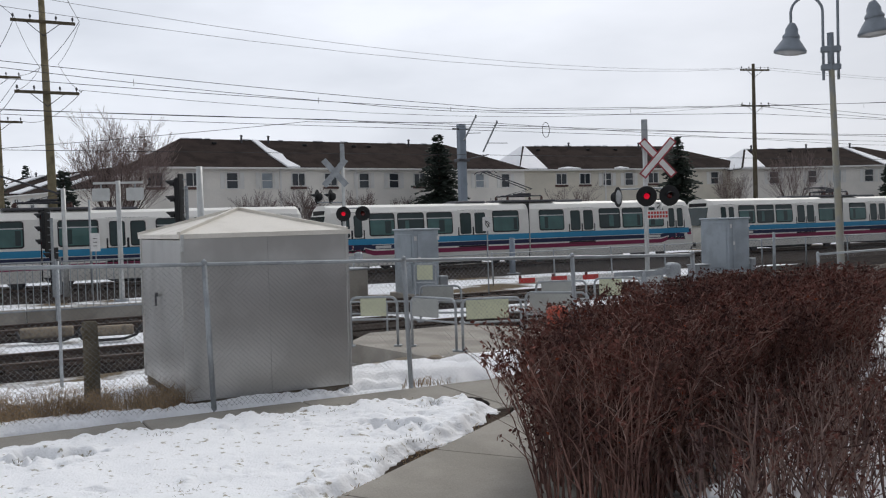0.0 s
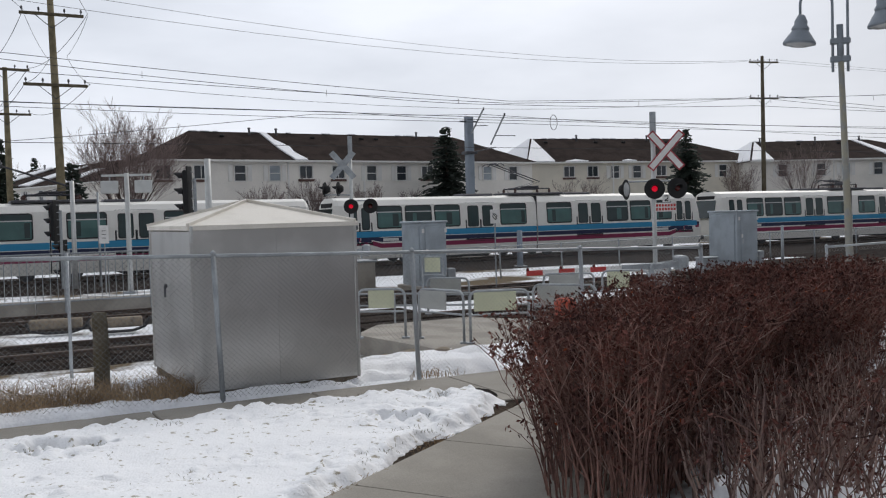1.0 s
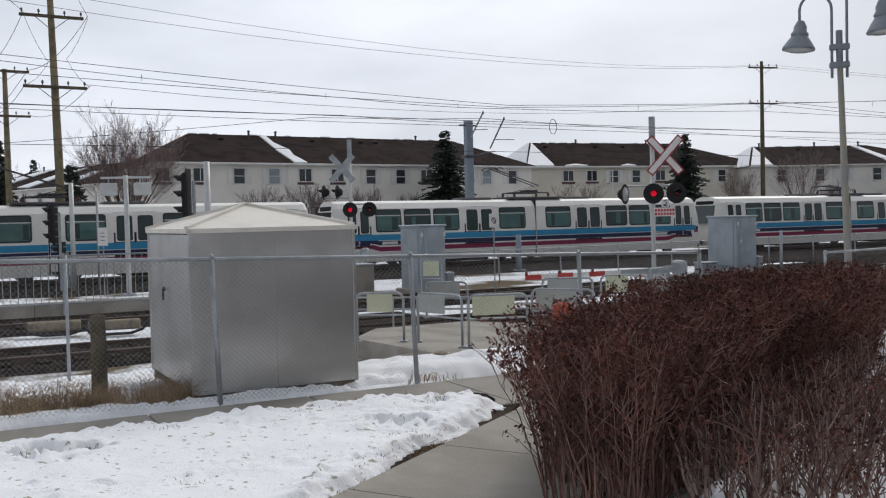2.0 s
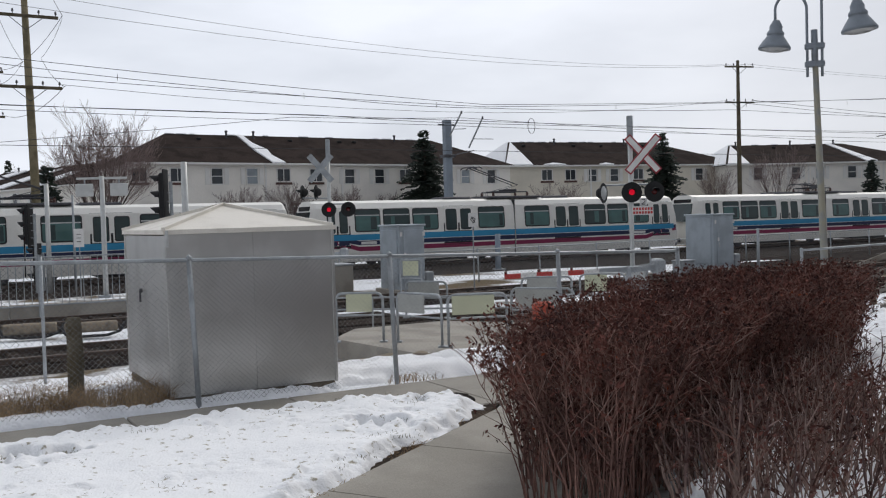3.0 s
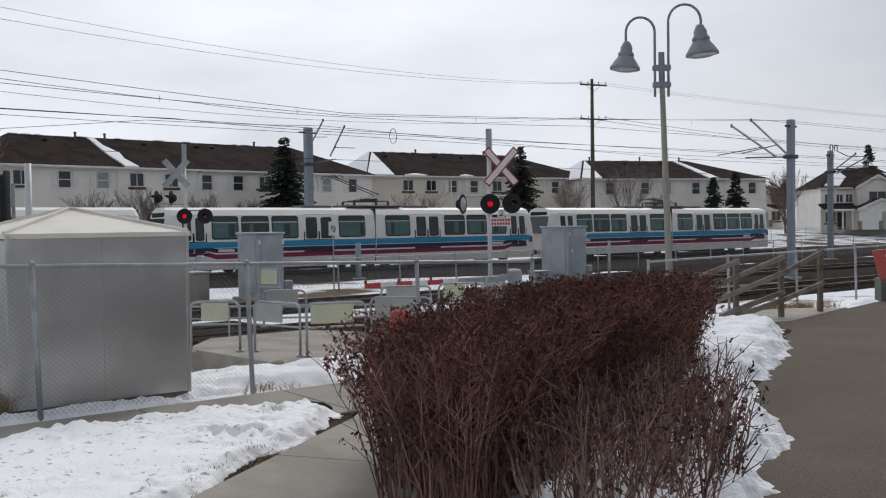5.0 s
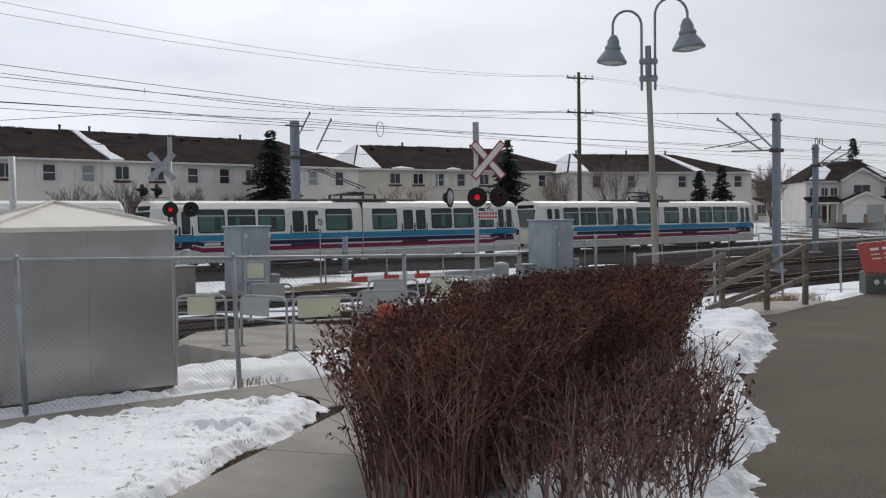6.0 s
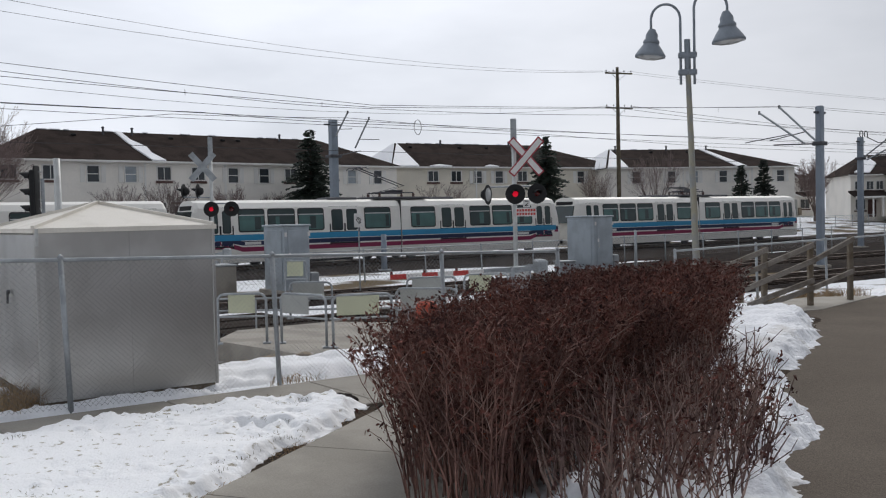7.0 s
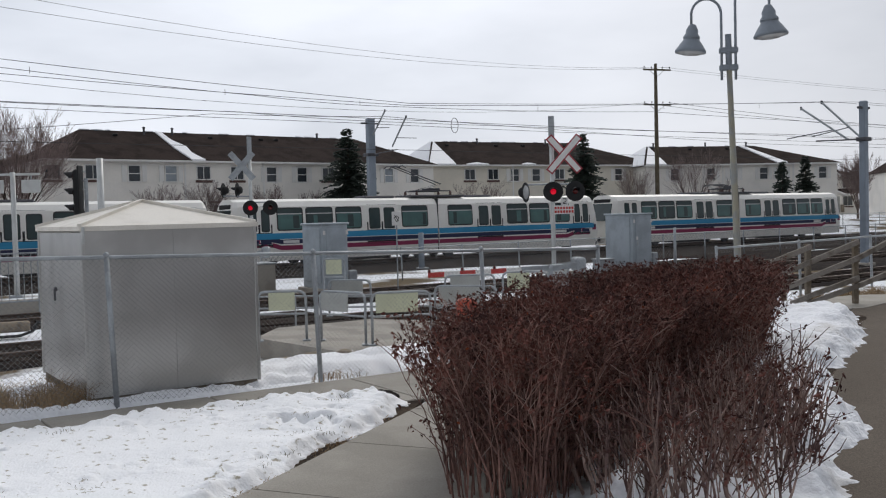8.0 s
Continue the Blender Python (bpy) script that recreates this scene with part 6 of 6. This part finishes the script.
def signal_cabinet(x, y, z, w, d, h, label):
    t = thing("signal_cabinet", pose(x, y, z, 0, 0, TURN), label, "equipment cabinet", group="signal cabinets")
    part("plinth", Geo().box(w / 2, d / 2, 0.0, w + 0.3, d + 0.3, 0.24, 0.02), M["concrete_light"], t)
    body = part("body", Geo().box(w / 2, d / 2, h / 2 + 0.1, w, d, h, 0.02), M["grey_paint"], t)
    part("roof", Geo().box(w / 2, d / 2, h + 0.12, w + 0.10, d + 0.10, 0.07, 0.02), M["grey_paint"], t)
    door = part("door", Geo().box(w * 0.54, -0.018, h * 0.52 + 0.1, w * 0.80, 0.03, h * 0.84, 0.01), M["grey_paint"], t)
    part("handle", Geo().box(w * 0.22, -0.05, h * 0.5, 0.03, 0.04, 0.16, 0.006), M["pale_metal"], door, "bright metal handle")
    for k in (0.2, 0.8):
        part("hinge", Geo().tube([(w * 0.95, -0.03, h * k), (w * 0.95, -0.03, h * k + 0.14)], 0.015, 8), M["pale_metal"], door)
    part("side_door", Geo().box(-0.015, d / 2, h * 0.52 + 0.1, 0.03, d * 0.82, h * 0.84, 0.01), M["grey_paint"], t)
    for px, pz in ((w * 0.06, h * 0.92), (w * 0.96, h * 0.92), (w * 0.2, h * 0.6)):
        part("sticker", Geo().box(px, -0.038, pz, 0.09, 0.006, 0.14), M["white_paint"], t, "small white label")
    part("meter_box", Geo().box(w + 0.16, 0.1, 0.42, 0.3, 0.3, 0.5, 0.03), M["galvanised"], t)
    return t


signal_cabinet(-0.98, 30.6, -0.72, 0.92, 1.50, 2.1, "blue-grey steel signal cabinet on a concrete plinth")
signal_cabinet(11.25, 37.0, -0.72, 1.08, 1.58, 2.15, "large blue-grey signal cabinet beside the crossing")
vault = thing("junction_box", site(12.2, 29.6), "pale concrete junction box with a steel lid", "utility box")
part("body", Geo().box(0, 0, 0.45, 0.75, 0.9, 1.1, 0.03), M["concrete_light"], vault)
part("lid", Geo().box(0, 0, 1.02, 0.82, 0.97, 0.07, 0.02), M["galvanised"], vault)
jb = thing("junction_box", site(25.5, 27.2), "low grey junction box beside a cabinet", "utility box")
part("body", Geo().box(0, 0, 0.3, 0.7, 0.5, 0.6, 0.03), M["galvanised"], jb)
part("lid", Geo().box(0, 0, 0.62, 0.76, 0.56, 0.06, 0.02), M["galvanised"], jb)


def small_sign(x, y, z, w, h, turn, label, marks, post_z=0.0, mat="white_paint", ink="black"):
    t = thing("sign", place(x, y, turn), label, "sign")
    zb = ground_z(x, y)
    part("post", Geo().tube([(0, 0.03, -0.1), (0, 0.03, z - zb + h / 2)], 0.022, 8), M["galvanised"], t)
    b = part("board", Geo().box(0, 0, z - zb, w, 0.015, h, 0.006), M[mat], t)
    for x0, z0, x1, z1 in marks:
        part("mark", Geo().bar((x0 * w, -0.012, z - zb + z0 * h), (x1 * w, -0.012, z - zb + z1 * h), 0.006, 0.022), M[ink], b)
    return t


small_sign(1.45, 31.0, 1.62, 0.30, 0.46, 0, "small white prohibition sign on a thin post", ((-0.25, 0.05, 0.0, 0.2), (0.0, 0.2, 0.25, 0.05), (0.25, 0.05, 0.05, -0.25), (0.05, -0.25, -0.25, 0.05), (-0.2, 0.25, 0.25, -0.2)))
small_sign(0.95, 50.5, 1.45, 0.42, 0.70, 0, "white notice plate at a catenary pole", ((-0.25, 0.2, 0.2, 0.0), (0.2, 0.0, -0.2, -0.25)))
small_sign(-8.35, 29.8, 1.35, 0.34, 0.5, 0, "white sign with a black letter A", ((-0.22, -0.2, 0.0, 0.38), (0.0, 0.38, 0.22, -0.2), (-0.12, 0.0, 0.12, 0.0), (-0.2, -0.38, 0.2, -0.38)))
small_sign(-12.6, 34.0, 1.35, 0.36, 0.66, 0, "white sign plate on a thin post", ((-0.2, 0.2, 0.2, 0.2), (-0.2, 0.0, 0.2, 0.0), (-0.2, -0.2, 0.2, -0.2)))


def traffic_signal(x, y, z0, turn, label):
    """Three hooded aspects in line on a backboard and pole."""
    t = thing("rail_signal", place(x, y, turn), label, "signal", group="rail signals")
    zb = ground_z(x, y)
    part("pole", Geo().tube([(0.28, 0, -0.1), (0.28, 0, z0 + 1.3 - zb)], 0.055, 10), M["galvanised"], t)
    part("backboard", Geo().box(0.1, 0, z0 + 0.85 - zb, 0.05, 0.40, 1.70, 0.13), M["black"], t)
    part("housing", Geo().box(0.02, 0, z0 + 0.85 - zb, 0.22, 0.30, 1.45, 0.05), M["black"], t)
    for k in range(3):
        z = z0 + 0.35 + 0.50 * k - zb
        h = Geo()
        n = 12
        for i in range(n + 1):
            a = math.pi * i / n - 0.25 + 0.5 * i / n
            for d, r in ((-0.08, 0.16), (-0.42, 0.15)):
                h.v.append((d * (0.5 + 0.5 * max(0.0, math.sin(a))) if d < -0.2 else d, r * math.cos(a), z + r * math.sin(a)))
        h.f = [(2 * i, 2 * i + 1, 2 * i + 3, 2 * i + 2) for i in range(n)]
        part("visor", h, M["black"], t)
        part("lens", Geo().lathe([(0.13, 0), (0.08, 0.03), (0.01, 0.04)], 16, pose(-0.095, 0, z, 0, -90, 0)), M["lens_dark"], t)
    for k in range(6):
        part("ladder_rung", Geo().box(0.28, -0.12, z0 + 0.1 + 0.28 * k - zb, 0.05, 0.2, 0.02), M["galvanised"], t)
    return t


traffic_signal(-8.42, 30.0, 1.80, -8, "black three-light rail signal with deep hoods")
traffic_signal(-15.25, 36.0, 1.00, -10, "black three-light rail signal with deep hoods")
traffic_signal(-15.6, 37.5, -0.55, -10, "low black rail signal with deep hoods")


def plain_pole(x, y, top, r, label, mat="pale_metal", arm=None):
    t = thing("light_pole", place(x, y, 6), label, "pole", group="platform poles")
    zb = ground_z(x, y)
    part("pole", Geo().tube([(0, 0, -0.1), (0, 0, top - zb)], [r, r * 0.85], 12), M[mat], t, smooth=True)
    part("base", Geo().box(0, 0, 0.03, r * 4, r * 4, 0.08, 0.01), M["galvanised"], t)
    if arm:
        part("arm", Geo().box(0, 0, top - zb - 0.08, 2 * arm, 0.08, 0.08, 0.01), M[mat], t)
        for s in (-1, 1):
            b = part("panel", Geo().box(s * arm * 0.68, -0.05, top - zb - 0.5, 0.62, 0.10, 0.46, 0.03), M["pale_metal"], t, "flat pale metal panel")
            part("hanger", Geo().box(s * arm * 0.68, 0.0, top - zb - 0.2, 0.04, 0.04, 0.3), M["galvanised"], b)
    return t


plain_pole(-11.7, 34.0, 3.55, 0.10, "pale metal pole with two hanging panels", arm=0.88)
plain_pole(-8.75, 34.0, 3.98, 0.13, "plain pale grey metal pole", "pale_metal")
plain_pole(-14.5, 36.0, 3.42, 0.10, "plain pale grey metal pole", "pale_metal")
plain_pole(-13.9, 37.0, 3.0, 0.05, "thin grey metal pole", "galvanised")
plain_pole(-6.05, 14.7, 1.28, 0.028, "thin galvanised post below a bank", "galvanised")
plain_pole(-9.9, 33.0, 1.2, 0.07, "short grey bollard pole", "galvanised")
plain_pole(12.3, 35.0, 1.0, 0.06, "short grey post beside a track", "galvanised")
plain_pole(3.2, 44.0, 0.9, 0.15, "short grey post by the far track", "pole_grey")

# ---- barrier hoops at the pedestrian crossing ----
def hoop(a, b, zb, h, panel, label):
    a, b = Vector((*a, zb)), Vector((*b, zb))
    t = thing("barrier_hoop", Matrix.Translation(a), label, "barrier", group="crossing barriers")
    d = b - a
    L = d.length
    u = d / L
    r = 0.12
    pts = [Vector((0, 0, 0)), Vector((0, 0, h - r))]
    pts += [u * (r - r * math.cos(k)) + Vector((0, 0, h - r + r * math.sin(k))) for k in (0.5, 1.05)]
    pts += [u * r + Vector((0, 0, h)), u * (L - r) + Vector((0, 0, h))]
    pts += [u * (L - r + r * math.sin(k)) + Vector((0, 0, h - r + r * math.cos(k))) for k in (0.5, 1.05)]
    pts += [u * L + Vector((0, 0, h - r)), u * L]
    part("pipe", Geo().tube(pts, 0.024, 8), M["galvanised"], t, "bent galvanised pipe", smooth=True)
    part("lower_rail", Geo().tube([Vector((0, 0, h * 0.55)), u * L + Vector((0, 0, h * 0.55))], 0.018, 8), M["galvanised"], t)
    ang = math.degrees(math.atan2(d.y, d.x))
    part("board", Geo().box(L * panel[1], -0.03, h * 0.80, L * panel[2], 0.02, h * 0.36, 0.006, pose(0, 0, 0, 0, 0, ang)), M[panel[0]], t, "blank rectangular board")
    for x in (0.0, 1.0):
        part("foot", Geo().box(u.x * L * x, u.y * L * x, 0.015, 0.14, 0.14, 0.03, 0.005), M["galvanised"], t)
    return t


hoop((-1.70, 16.80), (-0.86, 16.70), -0.47, 0.88, ("panel_yellow", 0.50, 0.55), "bent pipe barrier with a pale yellow board")
hoop((-0.60, 16.60), (0.17, 15.80), -0.47, 0.88, ("panel_grey", 0.35, 0.60), "bent pipe barrier with a grey board")
hoop((0.28, 15.72), (1.28, 15.90), -0.47, 0.88, ("panel_yellow", 0.42, 0.72), "bent pipe barrier with a pale yellow board")
hoop((-0.55, 20.6), (0.35, 20.3), -0.47, 0.80, ("panel_grey", 0.45, 0.75), "bent pipe barrier with a grey board")
hoop((-0.85, 26.9), (-0.25, 26.7), -0.62, 1.15, ("panel_yellow", 0.50, 0.75), "tall pipe barrier with a pale board")
hoop((2.0, 20.6), (3.1, 20.6), -0.60, 0.95, ("panel_grey", 0.40, 0.6), "bent pipe barrier with a grey board")
hoop((3.3, 20.7), (4.3, 20.7), -0.60, 0.98, ("panel_yellow", 0.35, 0.5), "bent pipe barrier with a pale board")
hoop((1.45, 16.9), (2.5, 16.4), -0.47, 0.88, ("panel_grey", 0.45, 0.75), "bent pipe barrier with a grey board")
hand = thing("handrail", Matrix.Identity(4), "low double pipe handrail beside the crossing walk", "railing")
for z in (-0.12, 0.12):
    part("rail", Geo().tube([(-2.6, 19.4, z), (0.2, 19.0, z), (3.4, 18.4, z)], 0.02, 8), M["galvanised"], hand)
for x, y in ((-2.4, 19.35), (-1.2, 19.2), (0.2, 19.0), (1.6, 18.75), (3.2, 18.45)):
    part("post", Geo().tube([(x, y, -0.7), (x, y, 0.13)], 0.02, 8), M["galvanised"], hand)

# ---- wooden ramp railing ----
ramp = thing("ramp_railing", Matrix.Identity(4), "weathered wooden railing with sloping boards beside a ramp", "railing")
RP = [(7.52, 14.96), (8.45, 15.14), (9.61, 15.84)]
for (x, y), zt in zip(RP + [(7.28, 15.35)], (1.06, 1.11, 1.18, 0.42)):
    part("post", Geo().box(x, y, zt / 2 - 0.1, 0.085, 0.085, zt + 0.2, 0.008), M["weathered"], ramp)
DOWN = (Vector(RP[0]) - Vector(RP[1])) / (Vector(RP[0]) - Vector(RP[1])).length


def ramp_rail(top_post, heights, tail, drop):
    """A sloping rail from one post down past the others, running on by tail."""
    pts = [Vector((*RP[top_post - i], z)) for i, z in enumerate(heights)]
    pts.append(Vector((RP[0][0] + DOWN.x * tail, RP[0][1] + DOWN.y * tail, heights[-1] - drop)))
    off = Vector((0.03, -0.065, 0))
    for a, b in zip(pts, pts[1:]):
        part("board", Geo().bar(a + off, b + off, 0.038, 0.085), M["weathered_pale"], ramp, "sun-bleached grey rail")


ramp_rail(2, (1.13, 0.80, 0.51), 0.62, 0.20)
ramp_rail(1, (1.07, 0.77), 0.62, 0.20)
ramp_rail(0, (1.02,), 0.95, 0.30)
ramp_rail(2, (0.55, 0.33, 0.09), 0.30, 0.10)
ramp_rail(1, (0.46, 0.21), 0.40, 0.12)

# ---- red interpretive sign on a low wall ----
panel_sign = thing("information_sign", pose(12.0, 17.55, 0, 0, 0, -20), "slanted red information panel on a low grey base", "sign")
part("base", Geo().box(1.0, 0.25, 0.24, 2.0, 0.5, 0.48, 0.02), M["sign_base"], panel_sign)
for x in (0.22, 0.42):
    for z in (0.26,):
        part("bolt_cover", Geo().lathe([(0.055, 0), (0.05, 0.02), (0.01, 0.025)], 16, pose(x, 0.0, z, 90, 0, 0)), M["white_paint"], panel_sign, "round white cover")
slant = pose(0.98, 0.2, 0.82, -30, -6, 0)
face = part("panel", Geo().box(0, 0, 0, 2.05, 0.05, 0.76, 0.01, slant), M["sign_red"], panel_sign, "glossy red panel with pale lettering")
for k, (z, w) in enumerate(((0.2, 0.9), (0.08, 1.2), (-0.02, 1.1))):
    for j in range(5):
        part("lettering", Geo().box(-0.72 + 0.24 * j, -0.028, z, 0.17, 0.006, 0.06 if k == 0 else 0.022, 0, slant), M["white_paint"], face)

# ---- small things by the fence and tracks ----
stump = thing("wooden_post", place(-3.72, 9.80, 0), "short weathered wooden post in dry grass", "post")
part("post", Geo().tube([(0, 0, -0.2), (0.01, 0, 0.5), (0.0, 0, 0.84)], [0.085, 0.08, 0.078], 14), M["old_post"], stump, smooth=True)
part("top", Geo().lathe([(0.074, 0), (0.06, 0.02), (0.01, 0.025)], 14, pose(0, 0, 0.838)), M["old_post"], stump)

drum = thing("traffic_drum", pose(1.22, 10.25, -0.02), "faded orange plastic traffic drum behind a hedge", "traffic drum")
part("body", Geo().lathe([(0.17, 0.03), (0.16, 0.30), (0.145, 0.31), (0.14, 0.56), (0.125, 0.57), (0.12, 0.74), (0.08, 0.78), (0.01, 0.79)], 22), M["orange"], drum, smooth=True)
part("base", Geo().lathe([(0.24, 0), (0.24, 0.03), (0.18, 0.05)], 22), M["rubber"], drum)

for k, (x, y) in enumerate(((-9.2, 21.6), (-7.8, 21.6))):
    t = thing("track_cable", pose(x, y, -0.78, 0, 0, 20), "black cable drooping from a concrete block beside the track", "cable", group="track cables")
    part("block", Geo().box(0, 0, 0.22, 1.15, 0.35, 0.22, 0.03), M["stone"], t)
    part("cable", Geo().tube([(-0.62, -0.2, 0.28), (-0.55, -0.28, 0.10), (-0.2, -0.32, 0.04), (0.35, -0.3, 0.04), (0.62, -0.26, 0.12), (0.72, -0.2, 0.30), (1.0, -0.1, 0.33)], 0.035, 8), M["rubber"], t, smooth=True)

# yard clutter before the houses
def bin_thing(x, y, label, s=1.0):
    t = thing("garden_bin", place(x, y, 30), label, "bin", group="yard bins")
    part("body", Geo().box(0, 0, 0.42 * s, 1.1 * s, 0.7 * s, 0.85 * s, 0.08), M["rubber"], t)
    part("lid", Geo().box(0, 0, 0.9 * s, 1.16 * s, 0.76 * s, 0.12, 0.05), M["dark_steel"], t)


for x, y, s in ((6.6, 83.6, 1.2), (7.6, 84.2, 1.3), (-2.4, 78.2, 1.2), (23.0, 86.4, 1.0), (-9.5, 73.8, 1.0), (27.5, 87.6, 1.1), (-15.3, 70.2, 1.0)):
    bin_thing(x, y, "covered dark barbecue or bin by a house wall", s)

# woods on the skyline
rnd = random.Random(77)
for k in range(26):
    spruce(-95 + 2.6 * k + rnd.uniform(-1, 1), 135 - 0.7 * k + rnd.uniform(-4, 4), rnd.uniform(8.0, 12.5), rnd.uniform(3, 4.4), "distant dark spruce on the skyline", 100 + k) if k % 2 == 0 else bare_tree("bare_tree", -95 + 2.6 * k, 133 - 0.7 * k, rnd.uniform(8, 11), 6.0, "distant leafless tree on the skyline", 200 + k, 5, 0.14, "bark_pale", 0.25, group="skyline trees")
